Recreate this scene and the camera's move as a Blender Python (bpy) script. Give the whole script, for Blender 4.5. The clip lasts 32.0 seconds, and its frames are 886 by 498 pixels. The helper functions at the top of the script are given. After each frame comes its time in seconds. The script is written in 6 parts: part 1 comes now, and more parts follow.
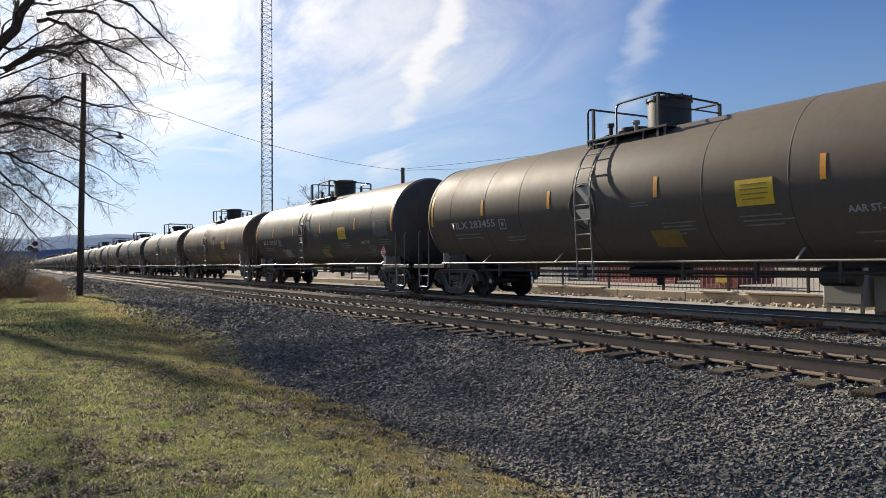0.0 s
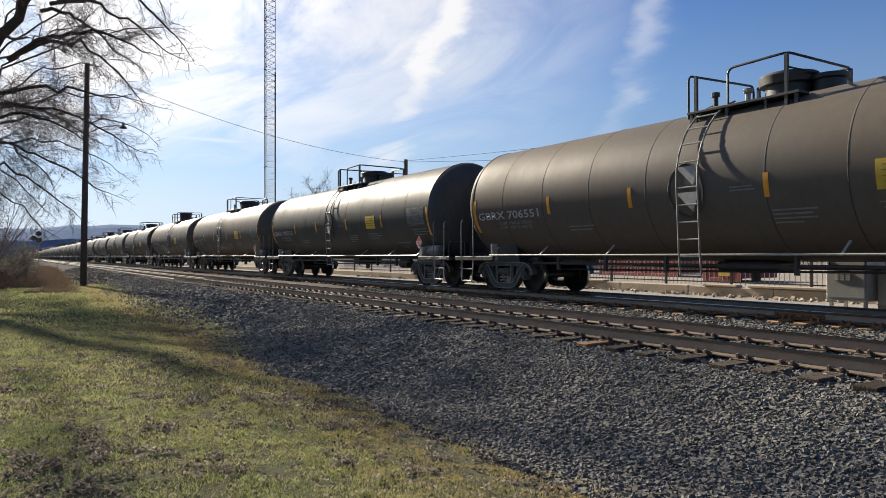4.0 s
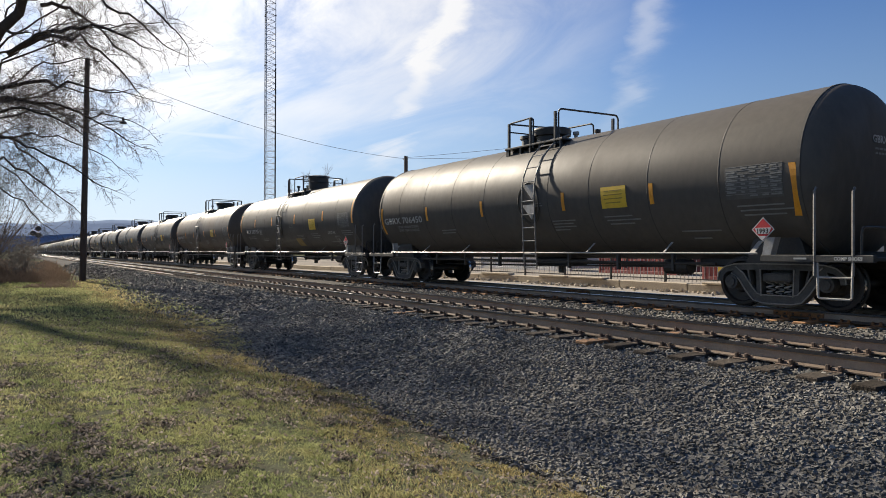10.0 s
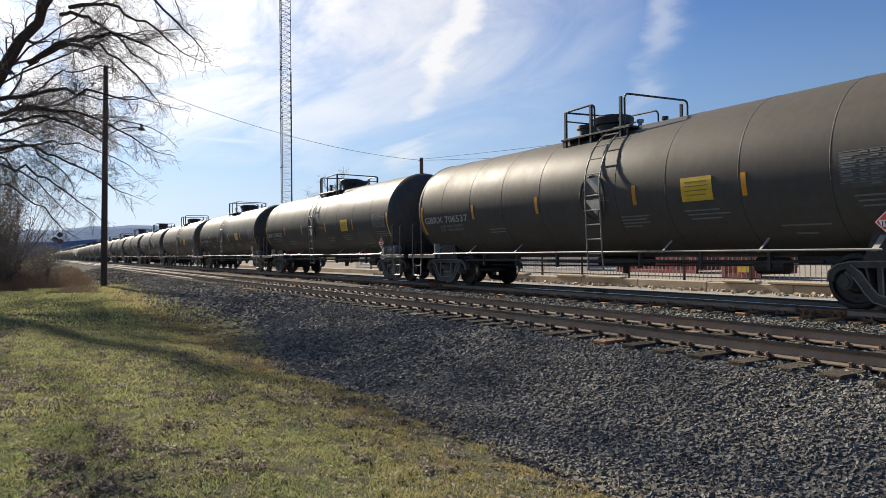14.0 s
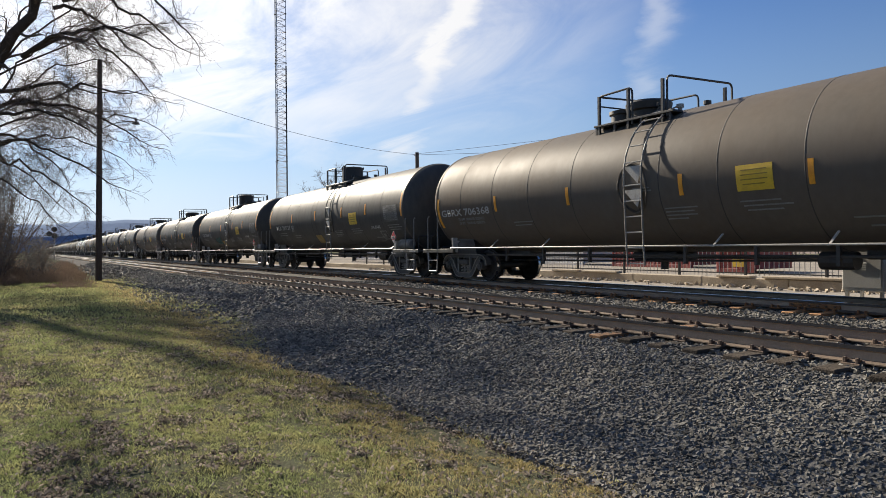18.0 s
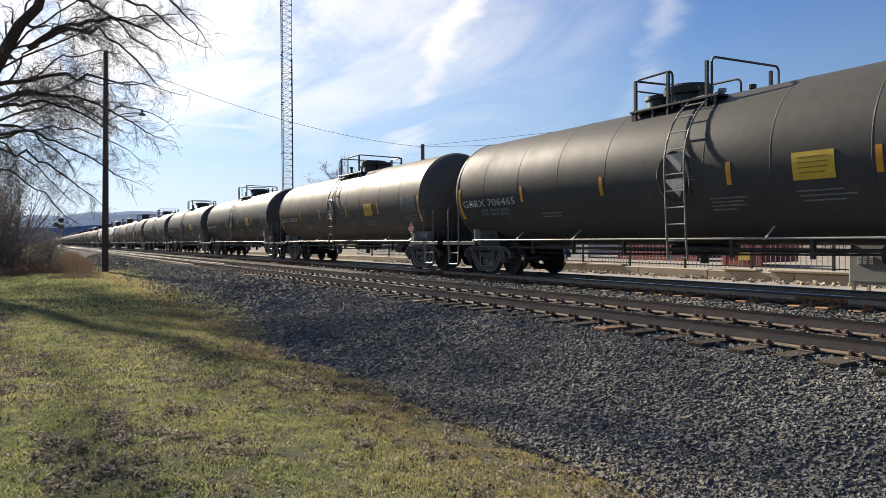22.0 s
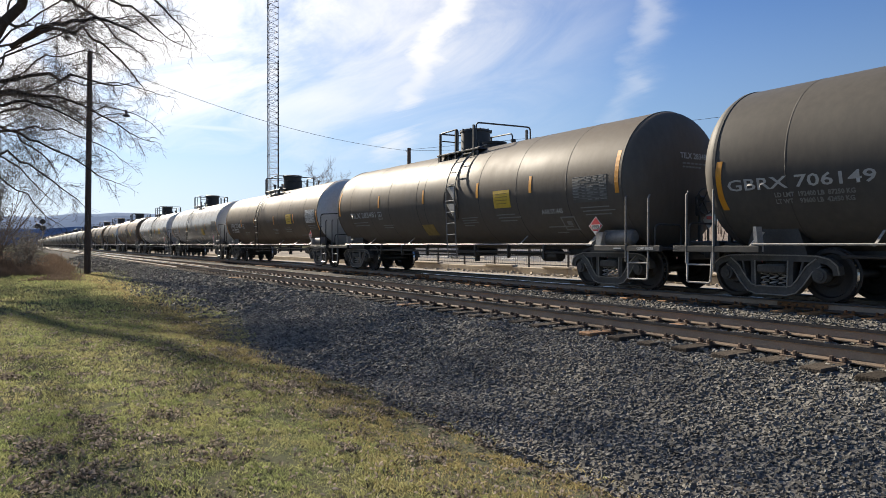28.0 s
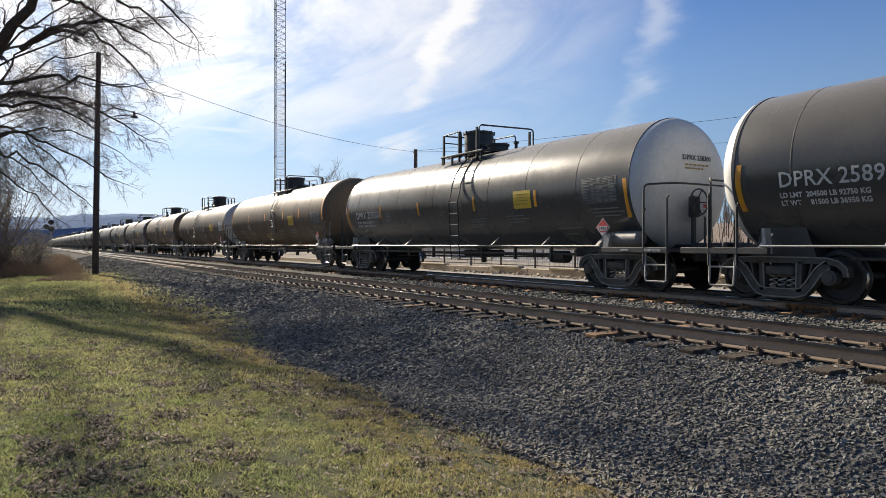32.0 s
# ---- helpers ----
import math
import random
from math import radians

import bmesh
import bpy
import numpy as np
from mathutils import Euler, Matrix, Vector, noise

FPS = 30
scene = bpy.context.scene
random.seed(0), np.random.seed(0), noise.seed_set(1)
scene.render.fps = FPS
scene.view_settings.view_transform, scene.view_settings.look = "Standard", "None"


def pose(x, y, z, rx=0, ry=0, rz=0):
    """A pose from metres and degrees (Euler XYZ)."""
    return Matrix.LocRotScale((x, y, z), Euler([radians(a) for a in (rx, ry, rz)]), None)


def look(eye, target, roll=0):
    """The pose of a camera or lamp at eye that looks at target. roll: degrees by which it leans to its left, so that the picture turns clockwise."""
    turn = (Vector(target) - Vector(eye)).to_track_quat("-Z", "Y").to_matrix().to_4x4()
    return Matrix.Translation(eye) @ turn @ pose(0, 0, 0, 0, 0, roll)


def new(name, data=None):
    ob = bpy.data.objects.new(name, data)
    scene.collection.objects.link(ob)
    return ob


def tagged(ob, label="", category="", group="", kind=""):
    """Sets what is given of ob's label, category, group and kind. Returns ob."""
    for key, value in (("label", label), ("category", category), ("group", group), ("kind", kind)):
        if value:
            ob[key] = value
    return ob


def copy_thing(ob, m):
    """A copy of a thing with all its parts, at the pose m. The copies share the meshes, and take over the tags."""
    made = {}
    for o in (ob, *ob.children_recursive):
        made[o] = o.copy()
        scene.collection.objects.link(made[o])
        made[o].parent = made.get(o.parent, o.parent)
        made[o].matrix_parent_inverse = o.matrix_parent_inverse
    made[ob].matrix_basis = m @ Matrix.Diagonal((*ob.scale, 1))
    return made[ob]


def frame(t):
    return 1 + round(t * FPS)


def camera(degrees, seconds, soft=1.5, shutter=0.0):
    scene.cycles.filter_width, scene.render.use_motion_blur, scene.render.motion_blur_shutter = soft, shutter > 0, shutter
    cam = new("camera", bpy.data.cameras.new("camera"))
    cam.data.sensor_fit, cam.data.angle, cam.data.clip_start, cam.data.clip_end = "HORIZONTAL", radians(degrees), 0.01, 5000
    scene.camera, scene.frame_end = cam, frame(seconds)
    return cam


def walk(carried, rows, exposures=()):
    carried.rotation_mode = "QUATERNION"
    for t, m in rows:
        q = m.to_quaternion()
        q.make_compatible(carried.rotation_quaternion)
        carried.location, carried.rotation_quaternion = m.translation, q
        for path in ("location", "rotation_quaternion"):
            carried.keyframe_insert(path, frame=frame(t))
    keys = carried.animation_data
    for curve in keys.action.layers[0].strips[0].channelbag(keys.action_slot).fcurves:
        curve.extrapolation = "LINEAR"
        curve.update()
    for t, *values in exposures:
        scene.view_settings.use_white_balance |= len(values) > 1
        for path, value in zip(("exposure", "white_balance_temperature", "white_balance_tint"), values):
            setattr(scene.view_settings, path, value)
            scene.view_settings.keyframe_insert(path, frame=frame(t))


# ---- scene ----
# ---- camera: held by hand at one spot, one small sway after another ----
EYE = (0.0, 0.0, 0.98)
cam = camera(65.45, 32.0, soft=0.75, shutter=0.0)


def aim(yaw, pitch, roll):
    return pose(*EYE) @ pose(0, 0, 0, 90 + pitch, 0, yaw) @ pose(0, 0, 0, 0, 0, roll)


walk(cam, [(t, aim(y, p, r)) for t, y, p, r in (
    (0, -32.24, 1.20, -0.43),
    (0.5, -31.96, 0.99, -0.27),
    (1, -31.90, 0.59, -0.22),
    (1.5, -31.74, 0.60, -0.30),
    (2, -31.79, 0.58, -0.21),
    (2.5, -31.80, 0.56, -0.04),
    (3, -31.90, 0.59, -0.09),
    (3.5, -31.98, 0.58, -0.08),
    (5.5, -32.11, 0.36, -0.35),
    (6, -32.19, 0.32, -0.29),
    (6.5, -32.12, 0.31, -0.31),
    (7, -32.01, 0.39, -0.36),
    (7.5, -31.76, 0.45, -0.30),
    (8, -32.15, 0.43, -0.06),
    (8.5, -32.41, 0.33, -0.00),
    (9, -32.47, 0.30, 0.11),
    (9.5, -32.30, 0.34, 0.27),
    (10, -32.04, 0.30, 0.17),
    (10.5, -31.96, 0.22, 0.08),
    (11, -31.91, 0.23, 0.04),
    (11.5, -31.30, 0.26, -0.01),
    (12, -31.21, 0.28, 0.04),
    (12.5, -31.08, 0.25, 0.03),
    (13, -30.33, 0.37, -0.14),
    (13.5, -30.40, 0.47, -0.29),
    (14, -30.67, 0.39, -0.54),
    (14.5, -30.70, 0.31, -0.49),
    (16.5, -30.93, 0.02, -0.32),
    (17, -31.00, -0.05, -0.53),
    (17.5, -31.00, -0.05, -0.39),
    (18, -31.02, -0.06, -0.54),
    (18.5, -31.06, -0.04, -0.70),
    (19, -30.93, 0.12, -0.64),
    (19.5, -30.48, 0.04, -0.52),
    (20, -30.45, -0.09, -0.39),
    (20.5, -30.50, -0.14, -0.45),
    (21, -30.53, -0.36, -0.32),
    (21.5, -30.57, -0.61, -0.30),
    (22, -30.58, -0.70, -0.34),
    (22.5, -30.57, -0.74, -0.24),
    (23, -30.57, -0.75, -0.21),
    (23.5, -30.65, -0.77, -0.29),
    (24, -30.75, -0.78, -0.26),
    (24.5, -30.94, -0.70, -0.26),
    (25, -30.98, -0.70, -0.18),
    (25.5, -31.19, -0.74, 0.06),
    (27.5, -31.81, -0.47, 0.03),
    (28, -31.76, -0.37, 0.02),
    (28.5, -31.57, -0.25, -0.12),
    (29, -31.24, -0.18, -0.01),
    (29.5, -31.26, -0.18, -0.02),
    (30, -31.28, -0.17, -0.07),
    (30.5, -31.25, -0.18, 0.08),
    (31, -31.27, -0.25, 0.11),
    (31.5, -31.28, -0.27, 0.06),
    (32, -31.23, -0.27, 0.12),
)], exposures=[(0, 1.05), (13, 1.05), (20, 1.06), (22, 1.16), (25.5, 1.17), (30, 1.17), (32, 1.10)])

# ---- daylight: low winter sun ahead of the camera, thin high cloud ----
SUN_AZ, SUN_EL = -4.0, 27.0
sun_dir = Vector((math.sin(radians(SUN_AZ)) * math.cos(radians(SUN_EL)),
                  math.cos(radians(SUN_AZ)) * math.cos(radians(SUN_EL)), math.sin(radians(SUN_EL))))
sun = new("sun", bpy.data.lights.new("sun", "SUN"))
sun.data.energy, sun.data.angle, sun.data.color = 5.0, radians(1.2), (1.0, 0.89, 0.73)
sun.matrix_basis = look((0, 0, 60), Vector((0, 0, 60)) - sun_dir)


def build_world():
    world = bpy.data.worlds.new("sky")
    world.use_nodes = True
    scene.world = world
    nt = world.node_tree
    nt.nodes.clear()
    N, K = nt.nodes.new, nt.links.new

    def math_node(op, a, b=None):
        n = N("ShaderNodeMath")
        n.operation = op
        for i, v in enumerate((a, b)):
            if v is None:
                continue
            if isinstance(v, (int, float)):
                n.inputs[i].default_value = v
            else:
                K(v, n.inputs[i])
        return n.outputs[0]

    def ramp(v, lo, hi):
        n = N("ShaderNodeMapRange")
        n.interpolation_type = "SMOOTHSTEP"
        K(v, n.inputs[0])
        n.inputs[1].default_value, n.inputs[2].default_value = lo, hi
        return n.outputs[0]

    def noise_of(vec, scale, detail, rough, distortion=0.0):
        n = N("ShaderNodeTexNoise")
        K(vec, n.inputs["Vector"])
        n.inputs["Scale"].default_value, n.inputs["Detail"].default_value = scale, detail
        n.inputs["Roughness"].default_value, n.inputs["Distortion"].default_value = rough, distortion
        return n.outputs[0]

    sky = N("ShaderNodeTexSky")
    sky.sky_type, sky.sun_disc = "NISHITA", False
    sky.sun_elevation, sky.sun_rotation = radians(SUN_EL), radians(SUN_AZ)
    sky.air_density, sky.dust_density, sky.ozone_density = 1.0, 0.25, 1.4
    co = N("ShaderNodeTexCoord")
    sep = N("ShaderNodeSeparateXYZ")
    K(co.outputs["Generated"], sep.inputs[0])
    X, Y, Z = sep.outputs
    az = math_node("ARCTAN2", X, Y)
    el = math_node("ARCSINE", Z)
    # the cloud sheet lies on a high plane
    up = math_node("ADD", math_node("MAXIMUM", Z, 0.0), 0.12)
    flat = N("ShaderNodeCombineXYZ")
    K(math_node("DIVIDE", X, up), flat.inputs[0])
    K(math_node("DIVIDE", Y, up), flat.inputs[1])
    warp = N("ShaderNodeMapping")
    K(flat.outputs[0], warp.inputs[0])
    warp.inputs["Rotation"].default_value = (0, 0, radians(24))
    warp.inputs["Scale"].default_value = (1.15, 0.42, 1)
    wisps = noise_of(warp.outputs[0], 1.9, 9, 0.62, 0.9)
    broad = noise_of(flat.outputs[0], 0.55, 3, 0.5)
    # thin sheet: thick towards the sun, thinning out to clear sky away from it
    dot = N("ShaderNodeVectorMath")
    dot.operation = "DOT_PRODUCT"
    K(co.outputs["Generated"], dot.inputs[0])
    dot.inputs[1].default_value = sun_dir
    near = math_node("MAXIMUM", dot.outputs["Value"], 0.0)
    sheet = math_node("MULTIPLY", ramp(wisps, 0.22, 0.66), ramp(near, 0.79, 0.95))
    sheet = math_node("MULTIPLY", sheet, ramp(el, 0.08, 0.19))

    veil = math_node("MULTIPLY", math_node("MULTIPLY", ramp(near, 0.62, 0.86), ramp(el, 0.06, 0.20)), math_node("ADD", math_node("MULTIPLY", ramp(wisps, 0.25, 0.72), 0.52), 0.20))
    sheet = math_node("MAXIMUM", sheet, veil)

    # two torn streaks that stand off from the sheet
    def streak(centre, lean, width, low, high, strength):
        wob = math_node("MULTIPLY", math_node("SUBTRACT", noise_of(flat.outputs[0], 2.6, 6, 0.6), 0.5), 0.10)
        mid = math_node("ADD", math_node("ADD", math_node("MULTIPLY", el, lean), centre), wob)
        off = math_node("DIVIDE", math_node("SUBTRACT", az, mid), width)
        band = math_node("POWER", 2.718, math_node("MULTIPLY", math_node("MULTIPLY", off, off), -1.0))
        band = math_node("MULTIPLY", band, ramp(wisps, 0.26, 0.56))
        band = math_node("MULTIPLY", band, ramp(el, low, low + 0.07))
        return math_node("MULTIPLY", math_node("MULTIPLY", band, ramp(el, high, high - 0.10)), strength)

    cover = math_node("MAXIMUM", sheet, streak(radians(24.0), 0.43, 0.036, 0.09, 0.62, 0.9))
    cover = math_node("MAXIMUM", cover, streak(radians(42.2), 0.36, 0.021, 0.10, 0.60, 0.27))
    # an old vapour trail, low towards the sun
    trail = math_node("DIVIDE", math_node("ADD", math_node("SUBTRACT", el, 0.1585), math_node("MULTIPLY", math_node("SUBTRACT", az, 0.25), 0.03)), 0.0045)
    trail = math_node("POWER", 2.718, math_node("MULTIPLY", math_node("MULTIPLY", trail, trail), -1.0))
    trail = math_node("MULTIPLY", math_node("MULTIPLY", trail, ramp(az, 0.36, 0.24)), math_node("MULTIPLY", ramp(az, 0.0, 0.1), 0.6))
    cover = math_node("MAXIMUM", cover, trail)
    cover = math_node("MULTIPLY", cover, math_node("ADD", ramp(broad, 0.2, 0.7), 0.45))
    # milky air low down towards the sun
    cover = math_node("MAXIMUM", cover, math_node("MULTIPLY", math_node("MULTIPLY", ramp(el, 0.20, 0.0), ramp(near, 0.60, 0.95)), 0.50))
    cover = math_node("MINIMUM", cover, 0.97)
    # lit cloud: brighter where it scatters the sun forward
    glow = math_node("ADD", 8.0, math_node("MULTIPLY", math_node("POWER", near, 14.0), 5.0))
    lit = N("ShaderNodeVectorMath")
    lit.operation = "SCALE"
    lit.inputs[0].default_value = (1.0, 0.995, 1.0)
    K(glow, lit.inputs["Scale"])
    deep = N("ShaderNodeMix")
    deep.data_type, deep.blend_type = "RGBA", "MULTIPLY"
    deep.inputs["Factor"].default_value = 1.0
    K(sky.outputs[0], deep.inputs["A"])
    deep.inputs["B"].default_value = (0.42, 0.60, 0.91, 1)
    # pale blue haze low down, brighter towards the sun
    haze = N("ShaderNodeVectorMath")
    haze.operation = "SCALE"
    haze.inputs[0].default_value = (5.2, 7.4, 9.8)
    K(math_node("ADD", 0.42, math_node("MULTIPLY", math_node("POWER", near, 3.0), 0.62)), haze.inputs["Scale"])
    rich = N("ShaderNodeMix")
    rich.data_type = "RGBA"
    K(math_node("MULTIPLY", ramp(el, 0.40, 0.0), 0.88), rich.inputs["Factor"])
    K(deep.outputs["Result"], rich.inputs["A"])
    K(haze.outputs[0], rich.inputs["B"])
    mix = N("ShaderNodeMix")
    mix.data_type = "RGBA"
    K(cover, mix.inputs["Factor"])
    K(rich.outputs["Result"], mix.inputs["A"])
    K(lit.outputs[0], mix.inputs["B"])
    bg = N("ShaderNodeBackground")
    bg.inputs["Strength"].default_value = 0.056
    K(mix.outputs["Result"], bg.inputs["Color"])
    K(bg.outputs[0], N("ShaderNodeOutputWorld").inputs["Surface"])


build_world()

# ---- materials ----
def surface(name, colour, second=None, rough=0.7, metal=0.0, grain=40.0, patch=1.5, amount=0.5, bump=0.2, bump_scale=None,
            spread=0.0, rough_var=0.12, streak=None, spec=None, translucent=0.0, island=0.0, dust=0.0, tinge=None):
    """A procedural surface: two colours mixed by patches and grain, uneven gloss, fine relief. spread: how far whole objects differ."""
    m = bpy.data.materials.new(name)
    m.use_nodes = True
    nt = m.node_tree
    N, K = nt.nodes.new, nt.links.new
    b = nt.nodes["Principled BSDF"]
    second = second or tuple(c * 0.6 for c in colour)
    co = N("ShaderNodeTexCoord")
    vec = co.outputs["Object"]
    if streak:
        mp = N("ShaderNodeMapping")
        mp.inputs["Scale"].default_value = streak
        K(vec, mp.inputs[0])
        vec = mp.outputs[0]
    big, fine = N("ShaderNodeTexNoise"), N("ShaderNodeTexNoise")
    for n, s, d in ((big, patch, 4), (fine, grain, 3)):
        K(vec, n.inputs["Vector"])
        n.inputs["Scale"].default_value, n.inputs["Detail"].default_value, n.inputs["Roughness"].default_value = s, d, 0.6
    add = N("ShaderNodeMath")
    add.operation = "ADD"
    K(big.outputs[0], add.inputs[0])
    K(fine.outputs[0], add.inputs[1])
    rng = N("ShaderNodeMapRange")
    K(add.outputs[0], rng.inputs[0])
    rng.inputs[1].default_value, rng.inputs[2].default_value = 1.0 - 0.45 * amount, 1.0 + 0.45 * amount
    mix = N("ShaderNodeMix")
    mix.data_type = "RGBA"
    mix.inputs["A"].default_value, mix.inputs["B"].default_value = (*colour, 1), (*second, 1)
    K(rng.outputs[0], mix.inputs["Factor"])
    out = mix.outputs["Result"]
    if spread:
        info, hsv = N("ShaderNodeObjectInfo"), N("ShaderNodeHueSaturation")
        val = N("ShaderNodeMapRange")
        K(info.outputs["Random"], val.inputs[0])
        val.inputs[3].default_value, val.inputs[4].default_value = 1 - spread, 1 + spread
        K(val.outputs[0], hsv.inputs["Value"])
        K(out, hsv.inputs["Color"])
        out = hsv.outputs[0]
    if tinge:
        # some objects carry a film of road-brown dust, in patches
        info, lot, film = N("ShaderNodeObjectInfo"), N("ShaderNodeMapRange"), N("ShaderNodeMix")
        K(info.outputs["Random"], lot.inputs[0])
        lot.inputs[1].default_value, lot.inputs[2].default_value, lot.inputs[4].default_value = 0.45, 1.0, 0.60
        amt = N("ShaderNodeMath")
        amt.operation = "MULTIPLY"
        K(lot.outputs[0], amt.inputs[0])
        K(big.outputs[0], amt.inputs[1])
        film.data_type = "RGBA"
        K(amt.outputs[0], film.inputs["Factor"])
        K(out, film.inputs["A"])
        film.inputs["B"].default_value = (*tinge, 1)
        out = film.outputs["Result"]
    if island:
        geo, hsv = N("ShaderNodeNewGeometry"), N("ShaderNodeHueSaturation")
        val = N("ShaderNodeMapRange")
        K(geo.outputs["Random Per Island"], val.inputs[0])
        val.inputs[3].default_value, val.inputs[4].default_value = 1 - island, 1 + island
        K(val.outputs[0], hsv.inputs["Value"])
        K(out, hsv.inputs["Color"])
        out = hsv.outputs[0]
    K(out, b.inputs["Base Color"])
    rr = N("ShaderNodeMapRange")
    K(big.outputs[0], rr.inputs[0])
    rr.inputs[1].default_value, rr.inputs[2].default_value = 0.3, 0.7
    rr.inputs[3].default_value, rr.inputs[4].default_value = max(0.03, rough - rough_var), min(1.0, rough + rough_var)
    K(rr.outputs[0], b.inputs["Roughness"])
    b.inputs["Metallic"].default_value = metal
    if spec is not None:
        b.inputs["Specular IOR Level"].default_value = spec
    if dust:
        b.inputs["Sheen Weight"].default_value, b.inputs["Sheen Roughness"].default_value = dust, 0.50
        b.inputs["Sheen Tint"].default_value = (0.92, 0.86, 0.74, 1)
    if bump:
        bp, nb = N("ShaderNodeBump"), fine
        if bump_scale:
            nb = N("ShaderNodeTexNoise")
            K(co.outputs["Object"], nb.inputs["Vector"])
            nb.inputs["Scale"].default_value, nb.inputs["Detail"].default_value = bump_scale, 4
        K(nb.outputs[0], bp.inputs["Height"])
        bp.inputs["Strength"].default_value, bp.inputs["Distance"].default_value = bump, 0.02
        K(bp.outputs[0], b.inputs["Normal"])
    if translucent:
        tr, ms = N("ShaderNodeBsdfTranslucent"), N("ShaderNodeMixShader")
        K(out, tr.inputs["Color"])
        ms.inputs[0].default_value = translucent
        K(b.outputs[0], ms.inputs[1])
        K(tr.outputs[0], ms.inputs[2])
        K(ms.outputs[0], nt.nodes["Material Output"].inputs["Surface"])
    return m


TANK = surface("dusty_black_tank_paint", (0.100, 0.095, 0.084), (0.062, 0.061, 0.058), tinge=(0.19, 0.132, 0.082), rough=0.54, grain=9, patch=0.6, amount=0.9, bump=0.05,
               spread=0.18, streak=(1, 0.7, 0.35), spec=0.12)
TANK_BROWN = surface("brown_dusty_tank_paint", (0.168, 0.120, 0.077), (0.100, 0.078, 0.058), rough=0.56, grain=9, patch=0.6, amount=0.9, bump=0.05,
                     spread=0.15, streak=(1, 0.7, 0.35), spec=0.15)
TANK_GLOSS = surface("glossy_black_tank_paint", (0.040, 0.040, 0.041), (0.055, 0.053, 0.050), dust=0.22, rough=0.27, grain=9, patch=0.5, amount=0.7, bump=0.02,
                     rough_var=0.06)
HEAD_PALE = surface("pale_grey_head_paint", (0.60, 0.60, 0.58), (0.46, 0.45, 0.42), rough=0.45, grain=12, patch=1.2, amount=0.8, bump=0.03)
BLACK = surface("black_iron_paint", (0.022, 0.022, 0.022), (0.045, 0.040, 0.034), rough=0.5, grain=30, patch=3, bump=0.1)
PALE_STEEL = surface("worn_grey_steel", (0.42, 0.41, 0.38), (0.27, 0.25, 0.22), rough=0.45, grain=50, patch=6, bump=0.15)
TRUCK = surface("dusty_cast_steel", (0.090, 0.085, 0.072), (0.046, 0.044, 0.040), rough=0.75, grain=25, patch=4, amount=0.8, bump=0.3)
# dusty rims, painted paler still for the light their edges catch
RIM_PALE = surface("pale_rim_light_and_dust", (0.30, 0.28, 0.235), (0.15, 0.14, 0.12), rough=0.8, grain=25, patch=4, amount=0.9, bump=0.2)
FRAME_DARK = surface("grimy_black_frame_paint", (0.060, 0.058, 0.052), (0.034, 0.033, 0.031), rough=0.7, grain=25, patch=4, amount=0.8, bump=0.25)
# dark tone of the thin bands over the jacket seams
SEAM = surface("dark_jacket_seam", (0.034, 0.031, 0.027), (0.055, 0.048, 0.040), rough=0.7, grain=20, patch=2, bump=0.05)
PANEL_WASH = surface("worn_stencil_panel", (0.115, 0.110, 0.098), (0.070, 0.067, 0.060), rough=0.65, grain=30, patch=2.5, amount=1.0, bump=0.0)
WHEEL = surface("dark_wheel_steel", (0.028, 0.025, 0.022), (0.05, 0.042, 0.034), rough=0.6, metal=0.3, grain=30, patch=4, bump=0.2)
TREAD = surface("polished_wheel_tread", (0.55, 0.54, 0.52), rough=0.28, metal=1.0, grain=60, patch=5, bump=0.02)
ORANGE = surface("amber_reflective_tape", (0.80, 0.36, 0.02), (0.62, 0.25, 0.02), rough=0.4, grain=60, patch=4, amount=0.6, bump=0.02, spread=0.15)
YELLOW = surface("yellow_notice_board", (0.74, 0.50, 0.03), (0.55, 0.36, 0.04), rough=0.5, grain=60, patch=5, amount=0.6, bump=0.02, spread=0.15)
WHITE = surface("white_lettering_paint", (0.62, 0.62, 0.60), (0.42, 0.42, 0.40), rough=0.6, grain=40, patch=3, amount=0.9, bump=0.0)
FADED = surface("faded_lettering_paint", (0.46, 0.46, 0.43), (0.34, 0.34, 0.32), rough=0.7, grain=40, patch=3, amount=1.0, bump=0.0)
RED = surface("red_placard_film", (0.60, 0.03, 0.03), (0.45, 0.03, 0.03), rough=0.4, grain=50, patch=6, bump=0.0)
# one rust in two tones: shaded web painted paler, sunlit foot darker
RAIL = surface("rusty_rail_web_lightened", (0.44, 0.325, 0.220), (0.27, 0.20, 0.142), rough=0.8, grain=60, patch=3, amount=0.9, bump=0.3)
RAIL_FOOT = surface("rusty_rail_foot_darkened", (0.185, 0.130, 0.088), (0.090, 0.068, 0.050), rough=0.85, grain=50, patch=4, amount=0.9, bump=0.3)
RAIL_TOP = surface("polished_rail_head", (0.42, 0.42, 0.43), (0.28, 0.27, 0.27), rough=0.22, metal=1.0, grain=40, patch=2, bump=0.02)
TIE = surface("weathered_oak_tie", (0.084, 0.068, 0.052), (0.034, 0.029, 0.025), rough=0.9, grain=28, patch=2.2, amount=1.0, bump=0.7, spread=0.35, streak=(0.25, 2, 1), spec=0.1)
TIE_RUST = surface("rust_stained_tie", (0.42, 0.205, 0.075), (0.19, 0.105, 0.055), rough=0.9, grain=24, patch=2.5, amount=1.0, bump=0.6, spread=0.3)
